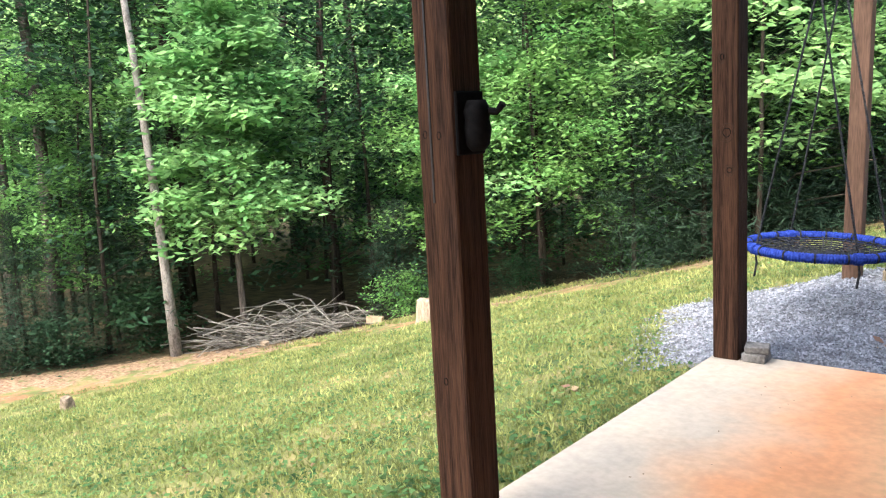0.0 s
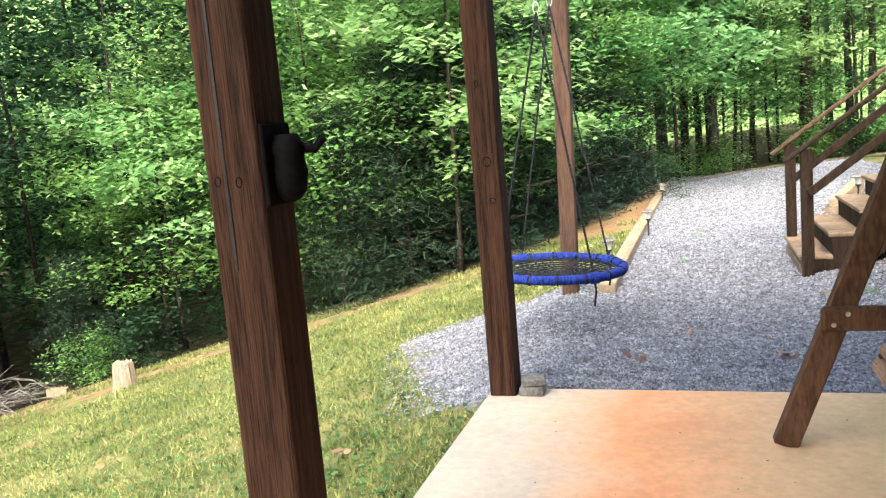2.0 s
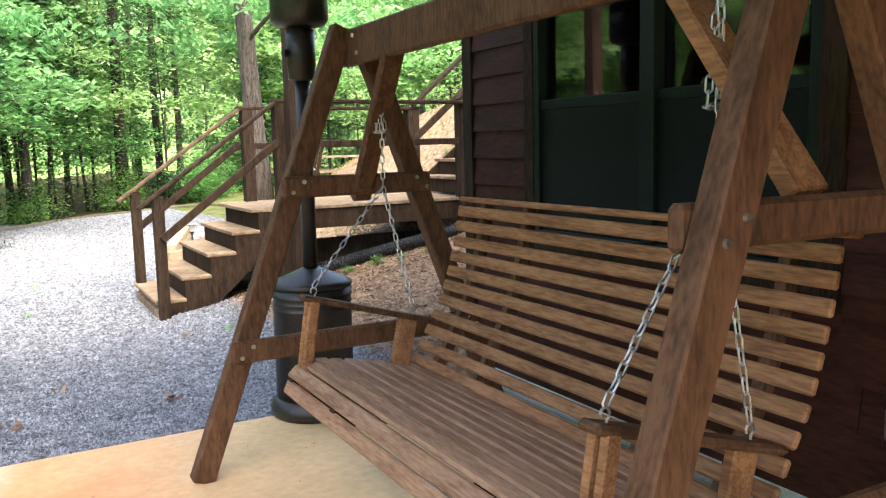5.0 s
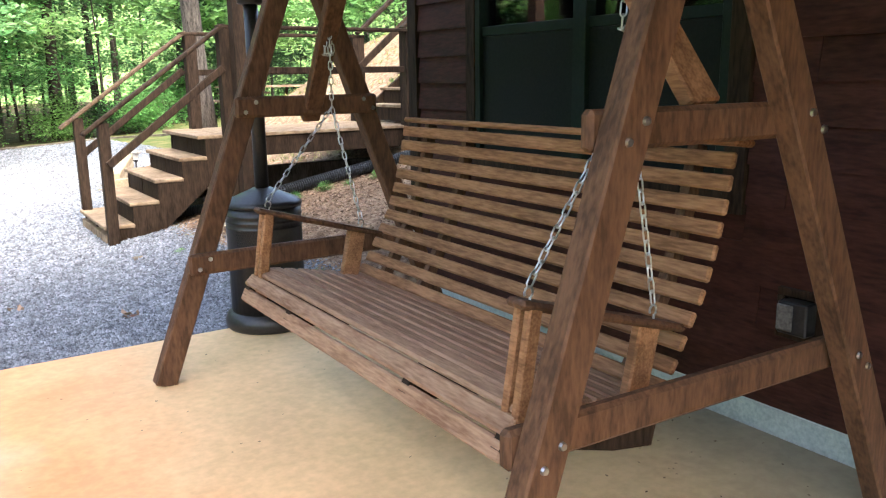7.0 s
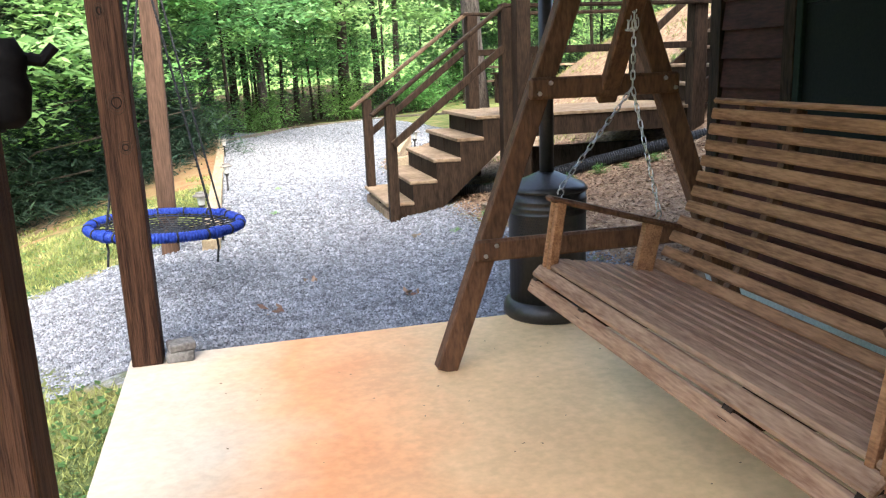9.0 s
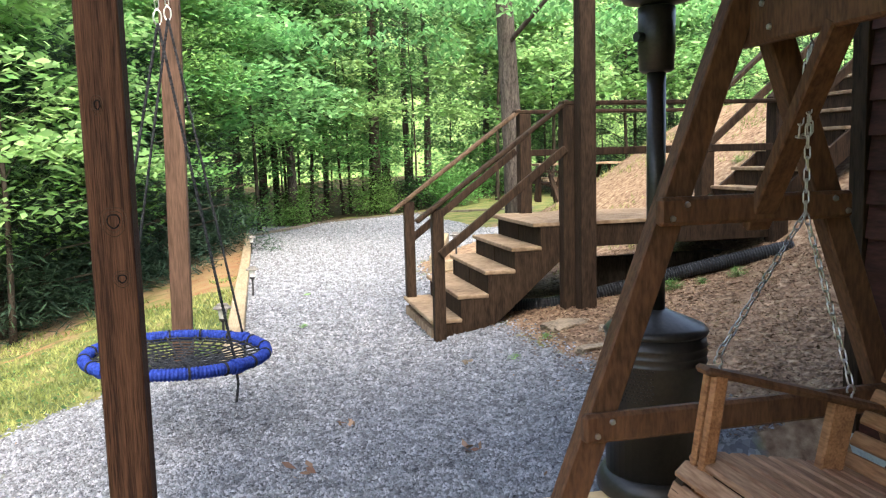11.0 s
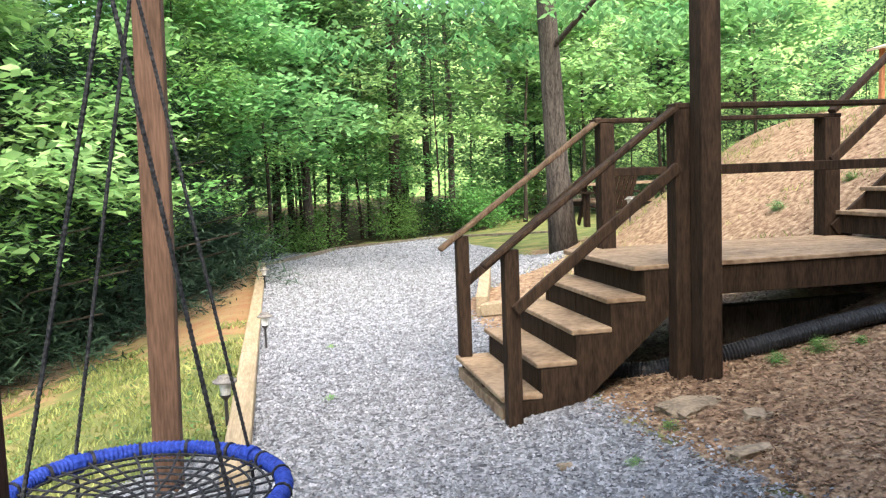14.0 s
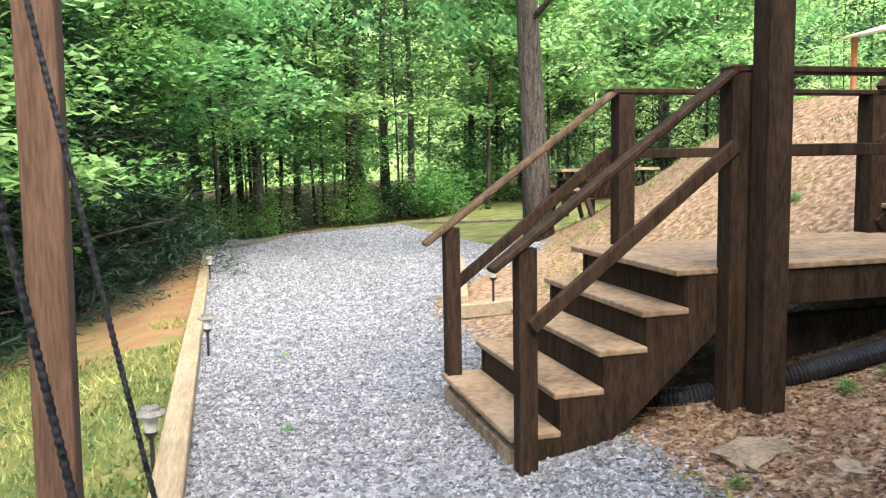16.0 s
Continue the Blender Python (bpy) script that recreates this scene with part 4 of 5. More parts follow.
stone("rock", (-9.6, 3.9, -2.2), (0.2, 0.16, 0.12), "pale rock beside the brush pile", seed=7)
tagged(part("concrete_block", box((0.165, 0.0, 0.0), (0.295, 0.11, 0.05), 0.006), BLOCKC), "dark grey paving block beside the corner post", "block")
tagged(part("concrete_block", block((0.13, 0.1, 0.04), pose(0.235, 0.06, 0.072, 2, 0, 14), 0.006), BLOCKC), "dark grey paving block stacked askew on another", "block")
tagged(part("timber_offcut", block((0.3, 0.12, 0.14), pose(-8.45, 5.5, ground_z(-8.45, 5.5) + 0.06, 0, 4, 25), 0.006), SLEEPER), "pale timber offcut lying at the woods' edge", "timber")


def stump():
    bm = bmesh.new()
    rings = []
    for j, (r, z) in enumerate(((0.2, -0.1), (0.15, 0.06), (0.13, 0.3), (0.125, 0.36))):
        rings.append([bm.verts.new((-6.3 + r * (1 + 0.18 * noise.noise((i, j * 0.2, 2.0)) * 2) * math.cos(i * math.pi / 9), 4.5 + r * (1 + 0.2 * noise.noise((i, 1, 0))) * math.sin(i * math.pi / 9), ground_z(-6.3, 4.5) + z + (0.09 * noise.noise((i * 0.9, 5, 5)) if j == 3 else 0))) for i in range(18)])
    for r, s in zip(rings, rings[1:]):
        for k in range(18):
            bm.faces.new((r[k], r[(k + 1) % 18], s[(k + 1) % 18], s[k]))
    bm.faces.new(rings[-1])
    tagged(part("tree_stump", bm, STUMPW), "bleached jagged tree stump on the lawn's edge", "stump")


stump()


def brush_pile():
    bm = bmesh.new()
    r = random.Random(5)
    for i in range(230):
        u, v = r.random(), r.gauss(0, 0.35)
        c = Vector((-11.3 + 2.5 * u, 4.15 + 1.0 * u + v, 0))
        c.z = ground_z(c.x, c.y) + 0.05 + r.random() ** 1.5 * 0.75 * (1 - abs(v)) * (1 - abs(u - 0.5))
        a = r.gauss(0.35, 0.55)
        d = Vector((math.cos(a), math.sin(a), r.gauss(0.08, 0.2))) * r.uniform(0.5, 1.5)
        b = Vector((r.gauss(0, 0.1), r.gauss(0, 0.1), r.gauss(0.05, 0.08)))
        w = r.uniform(0.005, 0.02)
        tube([c - d * 0.5, c + b, c + d * 0.5], [w, w * 0.8, w * 0.3], 4, bm, caps=False)
    tagged(part("brush_pile", bm, TWIG, kind="stuff"), "heap of bare grey cut branches", "brush pile")


brush_pile()


def picnic_table():
    x, y = 6.9, 12.4
    z = ground_z(x, y)
    t = thing("picnic_table", (x, y, z), "weathered brown wooden picnic table on the far lawn", "picnic table")
    for i in range(5):
        part("top_plank", box((x - 0.9, y - 0.36 + 0.145 * i, z + 0.72), (x + 0.9, y - 0.22 + 0.145 * i, z + 0.76)), TREAD, t)
    for s in (-1, 1):
        part("bench_plank", box((x - 0.9, y + s * 0.7 - 0.13, z + 0.42), (x + 0.9, y + s * 0.7 + 0.13, z + 0.46)), TREAD, t)
        for k in (-1, 1):
            part("leg", beam((x + k * 0.65, y + s * 0.6, z - 0.02), (x + k * 0.65, y + s * 0.2, z + 0.72), 0.04, 0.09, (1, 0, 0)), STAIN, t)
        part("brace", box((x + s * 0.65 - 0.02, y - 0.8, z + 0.33), (x + s * 0.65 + 0.02, y + 0.8, z + 0.42)), STAIN, t)


picnic_table()


def garden_chair(x, y, rz):
    z = ground_z(x, y)
    t = thing("garden_chair", (0, 0, 0), "brown slatted wooden garden chair near the big tree", "chair", "garden chairs")
    for k in (-1, 1):
        part("leg", box((k * 0.28 - 0.04, -0.28, 0), (k * 0.28 + 0.04, -0.2, 0.55)), STAIN, t)
        part("leg", beam((k * 0.28, 0.35, 0), (k * 0.28, 0.1, 0.5), 0.05, 0.09), STAIN, t)
        part("arm_rest", box((k * 0.33 - 0.06, -0.32, 0.55), (k * 0.33 + 0.06, 0.3, 0.58)), STAIN, t)
    for i in range(5):
        part("seat_slat", box((-0.26, -0.26 + 0.1 * i, 0.34 - 0.02 * i), (0.26, -0.17 + 0.1 * i, 0.36 - 0.02 * i)), STAIN, t)
        part("back_slat", beam((-0.2 + 0.1 * i, 0.2, 0.3), (-0.2 + 0.1 * i, 0.45, 0.95), 0.085, 0.02, (1, 0, 0)), STAIN, t)
    t.matrix_basis = pose(x, y, z, 0, 0, rz)
    for c in t.children:
        c.matrix_parent_inverse = Matrix.Identity(4)


garden_chair(6.0, 11.0, 200)


def shed():
    x, y = 18.6, 17.6
    z = 3.2
    t = thing("shelter", (x, y, z), "open cedar shelter with a pale sloping metal roof on the hill", "shelter")
    bm = bmesh.new()
    vs = [bm.verts.new(p) for p in ((x - 0.95, y - 1.6, 4.61), (x + 2.2, y - 1.6, 5.45), (x + 2.2, y + 1.6, 5.45), (x - 0.95, y + 1.6, 4.61), (x - 0.95, y - 1.6, 4.67), (x + 2.2, y - 1.6, 5.51), (x + 2.2, y + 1.6, 5.51), (x - 0.95, y + 1.6, 4.67))]
    for f in ((3, 2, 1, 0), (4, 5, 6, 7), (0, 1, 5, 4), (1, 2, 6, 5), (2, 3, 7, 6), (3, 0, 4, 7)):
        bm.faces.new([vs[i] for i in f])
    part("roof", bm, TINROOF, t)
    for a, b in ((-0.6, -1.4), (0.2, -1.4), (2.0, -1.4), (-0.6, 1.4), (2.0, 1.4)):
        part("roof_post", box((x + a - 0.06, y + b - 0.06, 2.6), (x + a + 0.06, y + b + 0.06, 4.65 + 0.26 * (a + 0.9))), CEDAR, t)
    part("roof_beam", beam((x - 0.95, y - 1.55, 4.55), (x + 2.2, y - 1.55, 5.39), 0.05, 0.12), CEDAR, t)
    part("side_rail", box((x - 0.6, y - 1.43, 4.4), (x + 2.0, y - 1.37, 4.5)), CEDAR, t)
    part("side_rail", box((x - 0.6, y - 1.43, 4.0), (x + 2.0, y - 1.37, 4.1)), CEDAR, t)


shed()


# ---- trees ----
def trunk_bm(h, r, lean=(0, 0), seed=0, limbs=6, low=0.35, reach=1.6, sides=9):
    rr = random.Random(seed)
    bm = bmesh.new()
    n = 9
    pts, rad = [], []
    for i in range(n):
        u = i / (n - 1)
        pts.append(Vector((lean[0] * u * h + 0.04 * h * noise.noise((seed, u * 2, 0)) * u, lean[1] * u * h + 0.04 * h * noise.noise((seed, u * 2, 9)) * u, u * h - 0.15)))
        rad.append(r * (1.25 if i == 0 else 1 - 0.75 * u))
    tube(pts, rad, sides, bm)
    tips = []
    for k in range(limbs):
        u = low + (0.95 - low) * (k + rr.random()) / limbs
        p = pts[min(n - 2, int(u * (n - 1)))].lerp(pts[min(n - 1, int(u * (n - 1)) + 1)], u * (n - 1) % 1)
        a = rr.uniform(0, 6.28)
        L = reach * (1.15 - 0.6 * u) * rr.uniform(0.7, 1.2)
        q = p + Vector((math.cos(a) * L * 0.5, math.sin(a) * L * 0.5, 0.28 * L))
        s = p + Vector((math.cos(a + 0.2) * L, math.sin(a + 0.2) * L, 0.38 * L))
        tube([p, q, s], [r * 0.3 * (1.1 - u), r * 0.2 * (1.1 - u), 0.008], 5, bm, caps=False)
        tips += [(q, L * 0.5), (s, L * 0.5)]
    return bm, tips


def spray_leaves(tips, per, size, flat=0.11, extra=(), tilt=0.45, droop=0.25, aspect=0.55):
    cs = []
    for p, L in list(tips) + list(extra):
        m = int(per * rng.uniform(0.7, 1.3))
        r = np.sqrt(rng.uniform(0, 1, m)) * max(0.35, L * 0.95)
        a = rng.uniform(0, 2 * np.pi, m)
        z = rng.normal(0, flat, m) - 0.18 * r
        cs.append(np.stack([p[0] + r * np.cos(a), p[1] + r * np.sin(a), p[2] + z], 1))
    return leaves(np.concatenate(cs), size, tilt, aspect, droop)


def broadleaf(name, h, r, label, seed, bark, leaf, layers, per, size, low, width, cat="tree", lean=(0, 0), reach=1.8, group="", top=1.0, skirt=0):
    t = thing(name, (0, 0, 0), label, cat, group)
    bm, tips = trunk_bm(h, r, lean, seed, 9, low, reach)
    part("trunk", bm, bark, t, smooth=True)
    rr = random.Random(seed + 50)
    extra = []
    for i in range(layers):
        u = low + (top - low) * rr.random()
        w = width * (1.1 - 0.75 * abs((u - low) / (1 - low) - 0.35)) * math.sqrt(rr.random())
        a = rr.uniform(0, 6.28)
        extra.append(((lean[0] * u * h + w * math.cos(a), lean[1] * u * h + w * math.sin(a), u * h + rr.gauss(0, 0.1)), rr.uniform(0.45, 1.05)))
    for i in range(skirt):
        a, w = rr.uniform(0, 6.28), width * rr.uniform(0.3, 1.05)
        extra.append(((lean[0] * low * h + w * math.cos(a), lean[1] * low * h + w * math.sin(a), low * h + rr.uniform(0.1, 1.6)), rr.uniform(0.3, 0.6)))
    soup("crown", spray_leaves(tips, per, size, extra=extra, droop=0.7 if skirt else 0.25), leaf, t)
    return t


def pine_bush(name, h, width, label, seed, n):
    t = thing(name, (0, 0, 0), label, "conifer", "young pines")
    bm, tips = trunk_bm(h, 0.05, seed=seed, limbs=14, low=0.08, reach=width)
    part("trunk", bm, DARKBARK, t)
    cs = []
    for i in range(90):
        u = rng.uniform(0.04, 1)
        w = width * (1.05 - u) * rng.uniform(0.3, 1.1)
        a = rng.uniform(0, 6.28)
        m = n // 90
        s = 0.24
        cs.append(np.stack([w * math.cos(a) + rng.normal(0, s, m), w * math.sin(a) + rng.normal(0, s, m), u * h - 0.12 * w + rng.normal(0, s * 0.45, m)], 1))
    soup("crown", leaves(np.concatenate(cs), 0.17, 0.5, 0.11, 0.3), NEEDLE, t)
    return t


made = []


def plant(src, x, y, s=1.0, rz=None, dz=0.0, wide=1.0):
    rz = random.uniform(0, 360) if rz is None else rz
    copy = copy_thing(src, pose(x, y, ground_z(x, y) - 0.03 + dz, 0, 0, rz))
    copy.scale = (s * wide, s * wide, s)
    made.append(copy)
    return copy


def drop(src):
    for o in (*src.children_recursive, src):
        bpy.data.objects.remove(o)


maples = [broadleaf("maple_tree", 6.5, 0.05, "slender young maple with bright green layered leaves", 11 + i, DARKBARK, MAPLE, 38, 140, 0.115, 0.2, 2.1, "tree", (0.03, 0.02), 2.0, "edge maples") for i in range(3)]
talls = [broadleaf("forest_tree", 15, 0.15, "tall forest tree with grey-brown bark and green canopy", 31 + i, (BARK, DARKBARK, BARK)[i], CANOPY, 60, 48, 0.2, 0.33, 3.4, "tree", (0.01 * (i - 1), 0.015), 3.2, "forest trees") for i in range(3)]
# Two of the three understory trees wear the leaf with shade in its colour.
unders = [broadleaf("understory_tree", 8.5, 0.045, "thin understory tree with sparse leaves, some copies coloured dark for shade", 51 + i, DARKBARK, (SHADELEAF, CANOPY)[i % 2], 60, 46, 0.14, 0.12, 1.9, "tree", (0.04 * (i - 1), 0.02), 1.7, "understory trees") for i in range(3)]
oaks = [broadleaf("young_oak", 5.6, 0.05, "young oak with broad bright yellow-green leaf sprays", 61 + i, DARKBARK, LIME, 26, 150, 0.16, 0.34, 2.0, "tree", (0.03, 0.0), 2.2, "young oaks") for i in range(2)]
pines = [pine_bush("young_pine", 3.6, 1.5, "soft blue-green young pine at the woods' edge", 71 + i, 9000) for i in range(2)]
shrubs = [broadleaf("shrub", 1.3, 0.015, "low leafy green shrub at the woods' edge", 81 + i, DARKBARK, (SHADELEAF, MAPLE)[i], 22, 60, 0.09, 0.12, 0.7, "shrub", (0, 0), 0.7, "edge shrubs") for i in range(2)]

# the trees that stand out one by one
special = broadleaf("forest_tree", 13, 0.21, "large rough-barked tree beside the gravel drive", 97, BARK, LIME, 70, 80, 0.15, 0.25, 3.9, "tree", (-0.055, 0.0), 3.2, skirt=34)
special.matrix_basis = pose(5.35, 11.4, ground_z(5.35, 11.4) - 0.05, 0, 0, 0)
birch = broadleaf("birch_tree", 13, 0.095, "pale grey-barked tree with a few bare branches", 131, BIRCH, CANOPY, 6, 40, 0.16, 0.55, 2.5, "tree", (-0.02, -0.03), 2.2)
birch.matrix_basis = pose(-11.4, 3.25, ground_z(-11.4, 3.25) - 0.05, 0, 0, 0)
big = broadleaf("maple_tree", 6.8, 0.07, "bright spring-green tree arching over the lawn", 141, BARK, LIME, 90, 120, 0.17, 0.33, 1.5, "tree", (0.0, 0.0), 1.5)
big.matrix_basis = pose(-11.0, 4.5, ground_z(-11.0, 4.5) - 0.05, 0, 0, 0)

random.seed(21)
for x, y, s in ((-6.2, 7.6, 0.95), (-5.0, 8.3, 0.85), (-3.9, 9.6, 1.05), (-1.9, 12.4, 1.0), (-1.1, 14.2, 0.9), (-7.9, 7.6, 0.8), (-2.9, 11.2, 0.8), (-1.5, 17.2, 1.1), (1.2, 22.6, 1.1), (3.4, 24.2, 1.1), (-14.4, 1.6, 0.9)):
    plant(maples[random.randrange(3) if x < -4.5 or y > 20 else 0], x, y, s)
for x, y, s in ((-2.6, 8.2, 0.95), (-0.7, 15.8, 1.2), (0.6, 19.8, 1.25), (2.2, 22.8, 1.3), (-7.4, 7.4, 0.8), (8.6, 23.5, 1.4), (11.0, 24.5, 1.5), (14.5, 25.5, 1.6), (18.0, 25.0, 1.6)):
    plant(oaks[random.randrange(2)], x, y, s)
for x, y, s in ((-4.4, 7.6, 0.9), (-3.5, 8.3, 1.1), (-3.0, 9.2, 1.2), (-2.7, 10.2, 1.2), (-2.2, 11.3, 1.25), (-1.7, 12.3, 1.25), (-1.3, 13.6, 1.3), (-1.0, 15.0, 1.2), (-3.6, 9.8, 1.3), (-14.2, 3.6, 0.75), (-13.6, 1.5, 0.8), (-8.9, 6.6, 0.6), (-2.0, 15.2, 1.1), (12.6, 26.4, 1.3), (15.5, 27, 1.6), (18.5, 26.8, 1.7), (10.5, 28, 1.4), (22, 26.4, 1.7)):
    plant(pines[random.randrange(2)], x, y, s)
for x, y, k, s in ((0.05, 22.8, 0, 1.0), (0.76, 22.4, 1, 0.9), (1.2, 23.4, 1, 0.8), (1.65, 21.9, 2, 1.0), (4.4, 23.6, 1, 1.3), (6.4, 24.4, 0, 0.8), (2.9, 25.0, 2, 0.7), (-12.9, 8.6, 1, 0.9), (-15.5, 6.0, 1, 0.8), (-17.2, 7.2, 1, 0.9), (-6.0, 11.8, 0, 1.0), (-0.5, 21.8, 1, 0.8), (9.8, 29, 0, 1)):
    plant(talls[k], x, y, s)
kinds = (talls, unders, unders, unders, maples)
count = 0
tries = 0
spots = []
while count < 170 and tries < 9000:
    tries += 1
    a = math.radians(random.uniform(-72, 62))
    d = random.uniform(8, 48)
    x, y = 0.6 + d * math.sin(a), -3.0 + d * math.cos(a)
    w = woods_depth(x, y)
    if w < 1.2 or w > 30 or math.hypot(x + 11.0, y - 4.5) < 2.2 or any((x - u) ** 2 + (y - v) ** 2 < (1.5 if w < 10 else 4.0) for u, v in spots):
        continue
    spots.append((x, y))
    k = random.choice(kinds if w < 12 else (talls, unders, maples))
    plant(k[1 if k is unders and x > -1 else random.randrange(3)], x, y, random.uniform(0.8, 1.25), wide=1.0 if w < 12 else 1.35)
    count += 1
for i in range(len(EDGE) - 1):
    (ax, ay), (bx, by) = EDGE[i], EDGE[i + 1]
    if ax < -20 or ax > 26:
        continue
    L = math.hypot(bx - ax, by - ay)
    for k in range(max(1, int(L / 0.85))):
        u = (k + random.random()) / max(1, int(L / 0.85))
        off = random.uniform(0.25, 1.5)
        nx, ny = -(by - ay) / L, (bx - ax) / L
        x, y = ax + u * (bx - ax) + nx * off, ay + u * (by - ay) + ny * off
        if math.hypot(x + 6.3, y - 4.5) < 1 or (-11.8 < x < -8.3 and 3.5 < y < 5.8):
            continue
        if x > -0.5 and random.random() < 0.5:
            continue
        # Shrubs at x < -0.5 mostly get the shade-coloured leaf.
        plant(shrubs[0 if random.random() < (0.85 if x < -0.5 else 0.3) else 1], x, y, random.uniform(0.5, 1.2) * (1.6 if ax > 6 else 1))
for x, y, k in ((3.75, 3.3, 0.07), (4.05, 3.28, 0.09), (4.3, 3.22, 0.06), (4.6, 3.15, 0.08), (2.7, 2.75, 0.06), (2.35, 2.45, 0.05), (0.95, 4.6, 0.05), (1.1, 6.6, 0.05), (5.9, 6.4, 0.1), (6.4, 5.9, 0.08)):
    plant(shrubs[1], x, y, k)
for g in (maples, talls, unders, oaks, pines, shrubs):
    for o in g:
        drop(o)


def backdrop():
    bm = bmesh.new()
    n = 120
    rows = []
    for j in range(5):
        rows.append([])
        for i in range(n):
            a = 2 * math.pi * i / n
            z = (-8, 0, 6, 12, 17)[j] + (3.5 * noise.noise((a * 6, 0, 0)) + 1.8 * noise.noise((a * 25, 0, 3)) if j > 1 else 0)
            rr = 62 + 4 * noise.noise((a * 8, j, 1)) + j * 2
            rows[j].append(bm.verts.new((rr * math.sin(a), rr * math.cos(a), z)))
    for a, b in zip(rows, rows[1:]):
        for i in range(n):
            bm.faces.new((a[i], a[(i + 1) % n], b[(i + 1) % n], b[i]))
    m = mat("distant wooded hillside", (0.05, 0.12, 0.035), (0.26, 0.4, 0.14), 0.5, 0.95, 0, (1, 1, 1), 2.5)
    tagged(part("backdrop", bm, m), "distant green wooded hillside", "backdrop", kind="structure")


backdrop()


# ---- gravel, grass and fallen leaves ----
def gz(x, y):
    return np.array([bumpy(a, b) for a, b in zip(x, y)])


def gravel_stones():
    n = 170000
    u = rng.uniform(0, 1, n)
    y = 0.17 + 22 * u ** 2.0
    x = rng.uniform(-1.6, 3.3, n)
    x = np.where(y > 7.5, 0.3 + (x + 1.6), x)
    keep = np.array([zones(a, b)["gravel"] for a, b in zip(x, y)]) + rng.uniform(-0.45, 0.45, n) > 0.5
    x, y = x[keep], y[keep]
    n = len(x)
    z = gz(x, y) + 0.004
    s = rng.uniform(0.006, 0.0165, n) * (1 + 0.07 * y)
    a = rng.uniform(0, 6.28, n)
    base = np.array([(1, 0, 0), (0, 0.8, 0.1), (-1, 0.1, 0), (0, -0.8, 0), (0.1, 0.1, 0.7)])
    v = base[None] * rng.uniform(0.6, 1.25, (n, 5, 1)) * s[:, None, None]
    c, d = np.cos(a)[:, None], np.sin(a)[:, None]
    w = np.stack([v[..., 0] * c - v[..., 1] * d, v[..., 0] * d + v[..., 1] * c, v[..., 2] + rng.uniform(-0.25, 0.35, (n, 5)) * s[:, None]], 2)
    w += np.stack([x, y, z], 1)[:, None]
    faces = np.array([(0, 1, 4), (1, 2, 4), (2, 3, 4), (3, 0, 4)])
    me = bpy.data.meshes.new("gravel")
    me.from_pydata(w.reshape(-1, 3).tolist(), [], (faces[None] + 5 * np.arange(n)[:, None, None]).reshape(-1, 3).tolist())
    me.materials.append(STONE)
    tagged(new("gravel", me), "loose crushed grey stone covering the drive", "gravel", kind="stuff")


def grass_blades():
    n = 150000
    u = rng.uniform(0, 1, n) ** 0.7
    r = 1.2 + 12 * u ** 1.6
    a = np.radians(rng.uniform(-75, 8, n))
    x, y = 0.9 + r * np.sin(a), -4.3 + r * np.cos(a)
    ok = (x < -0.03) | (y > 0.2)
    keep = []
    for i in range(n):
        if not ok[i] or x[i] > 0.26:
            keep.append(False)
            continue
        q = zones(x[i], y[i])
        patch = noise.noise((x[i] * 1.1, y[i] * 1.1, 8))
        keep.append(q["gravel"] < 0.35 and q["clay"] + q["woods"] < 0.45 + 0.5 * patch and rng.random() < 0.75 + 0.6 * patch)
    keep = np.array(keep)
    x, y = x[keep], y[keep]
    n = len(x)
    z = gz(x, y) - 0.003
    far = 1 + 0.09 * np.hypot(x, y + 4)
    h = rng.uniform(0.012, 0.04, n) * far
    w = rng.uniform(0.0025, 0.005, n) * far * 1.3
    a = rng.uniform(0, 6.28, n)
    p = np.stack([x, y, z], 1)
    d = np.stack([np.cos(a) * w, np.sin(a) * w, 0 * a], 1)
    tip = p + np.stack([rng.normal(0, 0.5, n) * h, rng.normal(0, 0.5, n) * h, h], 1)
    soup("grass", np.stack([p - d, p + d, tip], 1), BLADE, label="short mown green lawn grass", kind="stuff", category="grass")
    # clover and broad weeds
    m = 16000
    k = rng.integers(0, n, m)
    c = p[k] + np.stack([rng.normal(0, 0.05, m), rng.normal(0, 0.05, m), rng.uniform(0.01, 0.03, m)], 1)
    soup("clover", leaves(c, 0.036, 0.35, 0.8, 0.0), CANOPY, label="small clover and broad weed leaves in the lawn", kind="stuff", category="weeds")


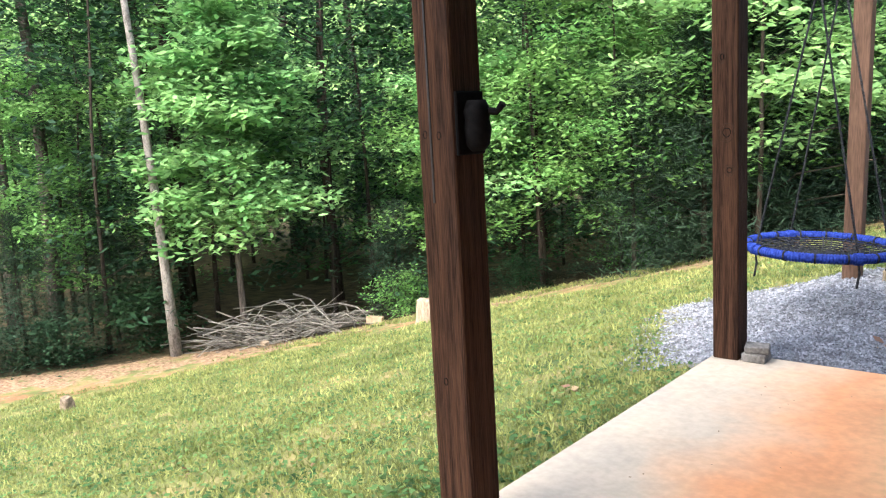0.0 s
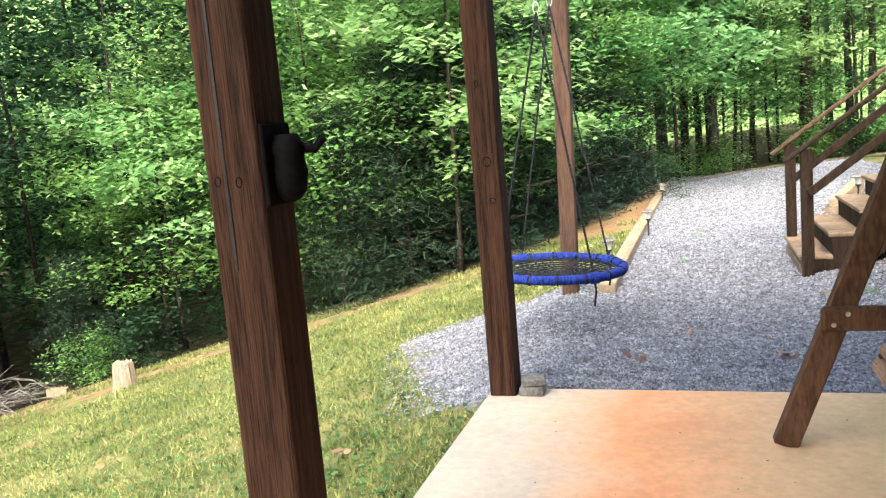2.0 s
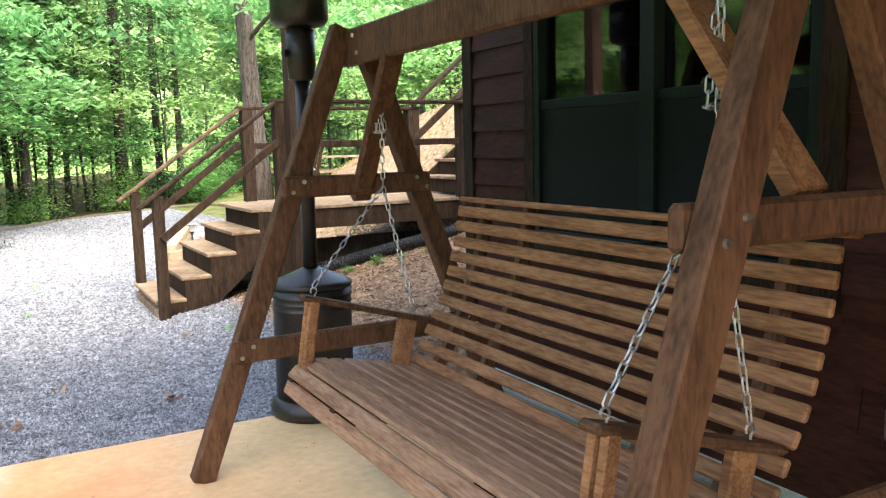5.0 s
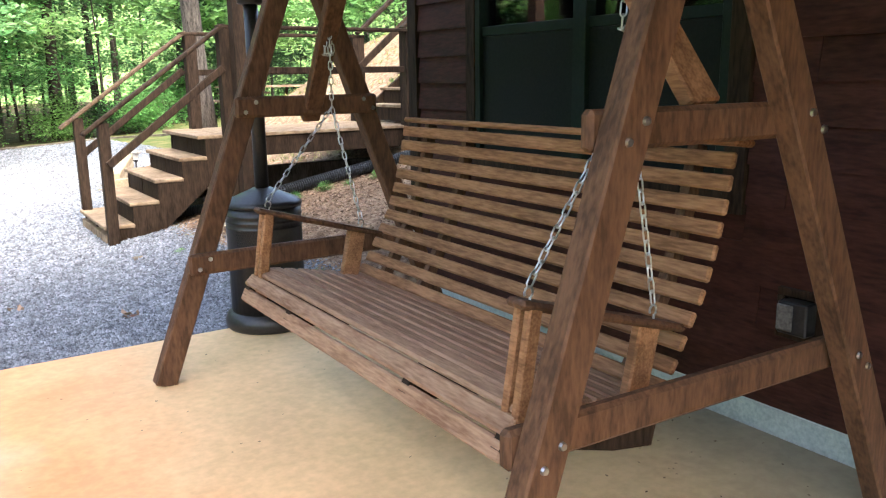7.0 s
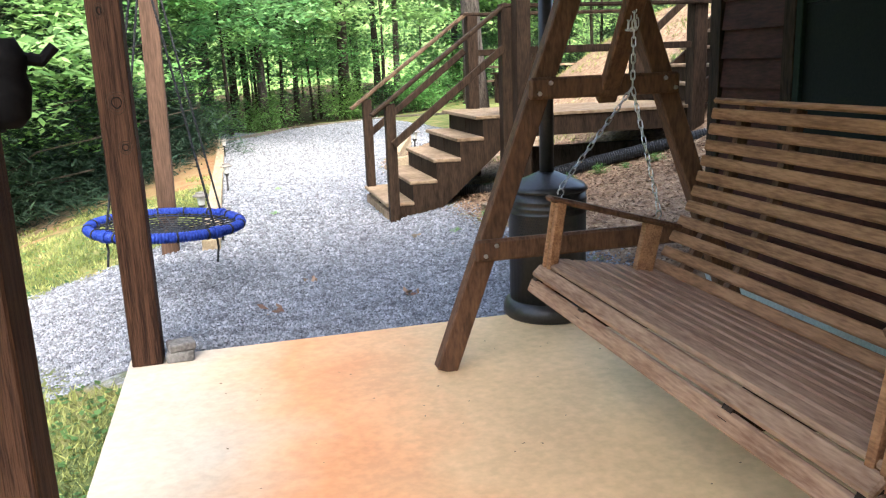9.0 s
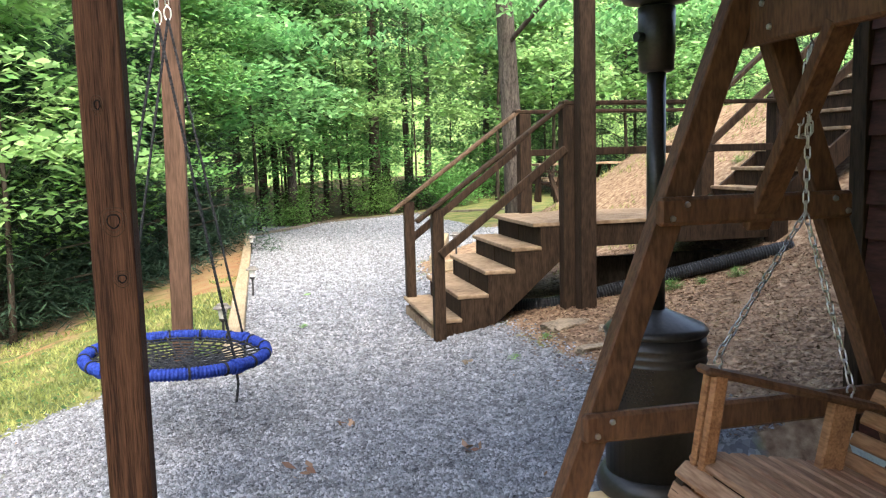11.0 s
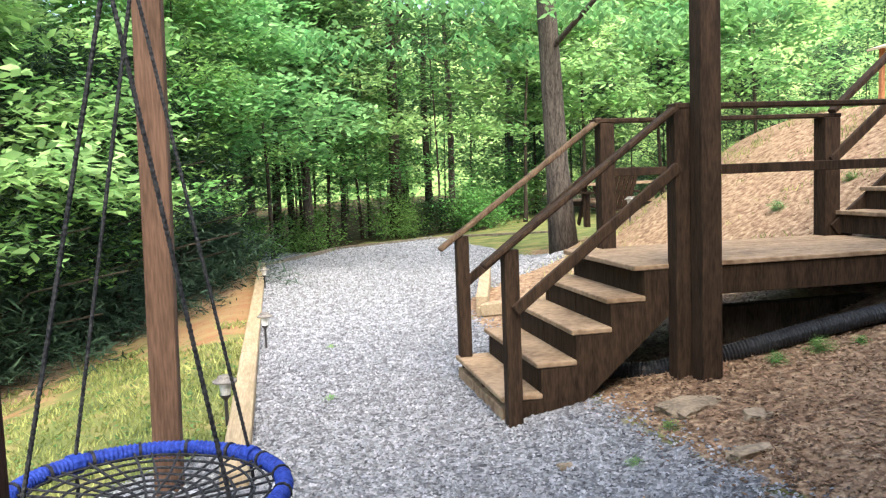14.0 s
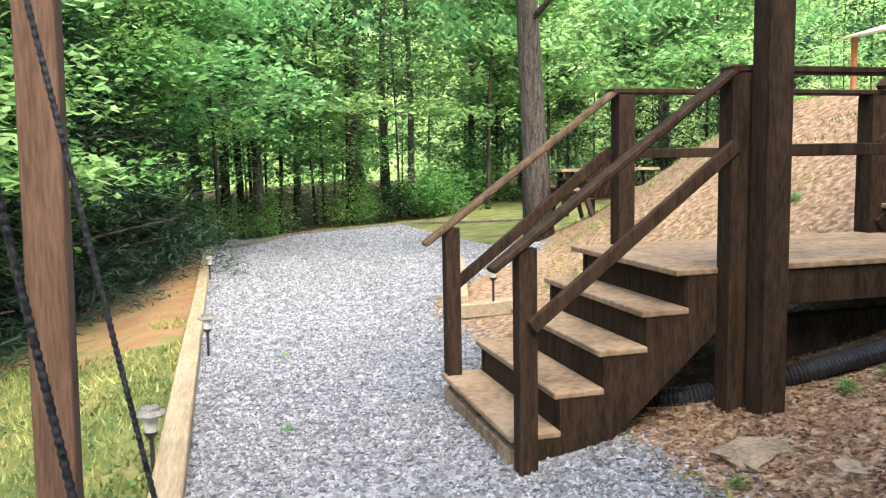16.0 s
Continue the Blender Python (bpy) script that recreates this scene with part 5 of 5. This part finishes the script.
def fallen_leaves():
    n = 90000
    x, y = rng.uniform(-12, 12, n), rng.uniform(-2, 15, n)
    near = rng.uniform(0, 1, n) < 0.45
    x[near], y[near] = rng.uniform(2.3, 5.2, near.sum()), rng.uniform(-0.2, 5.5, near.sum())
    keep = np.zeros(n, bool)
    for i in range(n):
        if x[i] > 3.3 and y[i] < 0.3 or (x[i] < 3.3 and y[i] < 0.2 and x[i] > -0.1):
            continue
        q = zones(x[i], y[i])
        keep[i] = rng.random() < max(q["litter"] * (0.9 if q["woods"] < 0.5 else 0.4), 0.7 * q["clay"], 0.012 if q["gravel"] < 0.5 else 0.008)
    x, y = x[keep], y[keep]
    n = len(x)
    c = np.stack([x, y, gz(x, y) + rng.uniform(0.004, 0.02, n)], 1)
    soup("leaf_litter", leaves(c, 0.029, 0.45, 0.5, 0.0), LITTER, label="dry brown fallen leaves over the bank and lawn edge", kind="stuff", category="fallen leaves")


gravel_stones()
grass_blades()
fallen_leaves()


def specks():
    n = 260
    x, y = np.concatenate([rng.uniform(0.3, 3.2, 90), rng.uniform(2.5, 3.25, 170)]), rng.uniform(-3.6, -0.1, n)
    c = np.stack([x, y, np.full(n, 0.004)], 1)
    soup("debris", leaves(c, 0.012, 0.15, 0.6, 0.0), LITTER, label="small dry leaf crumbs on the patio", kind="stuff", category="debris")
    for cx, cy in ((-2.63, -1.84), (-0.8, -0.21), (-1.4, -3.0), (1.0, 1.5), (0.71, 0.85), (1.6, 0.9)):
        for k in range(6):
            c = np.array([[rng.normal(cx, 0.035), rng.normal(cy, 0.035), bumpy(cx, cy) + 0.015 + 0.004 * k]])
            soup("fallen_leaf", leaves(c, 0.06, 0.6, 0.6, 0.0), LITTER, label="curled dry brown leaf lying on the ground", category="fallen leaf")["group"] = "fallen leaves"


specks()


def bank_grass():
    n = 26000
    x, y = rng.uniform(3.6, 10, n), rng.uniform(4.9, 13, n)
    keep = np.array([zones(a, b)["litter"] > 0.5 and noise.noise((a * 1.3, b * 1.3, 4)) + 0.5 * noise.noise((a * 5, b * 5, 4)) > 0.1 + 0.3 * rng.random() for a, b in zip(x, y)])
    x, y = x[keep], y[keep]
    n = len(x)
    p = np.stack([x, y, gz(x, y) - 0.003], 1)
    h, w, a = rng.uniform(0.03, 0.09, n), rng.uniform(0.004, 0.008, n), rng.uniform(0, 6.28, n)
    d = np.stack([np.cos(a) * w, np.sin(a) * w, 0 * a], 1)
    tip = p + np.stack([rng.normal(0, 0.5, n) * h, rng.normal(0, 0.5, n) * h, h], 1)
    soup("grass", np.stack([p - d, p + d, tip], 1), BLADE, label="thin patchy grass coming up on the mulched bank", kind="stuff", category="grass")


bank_grass()
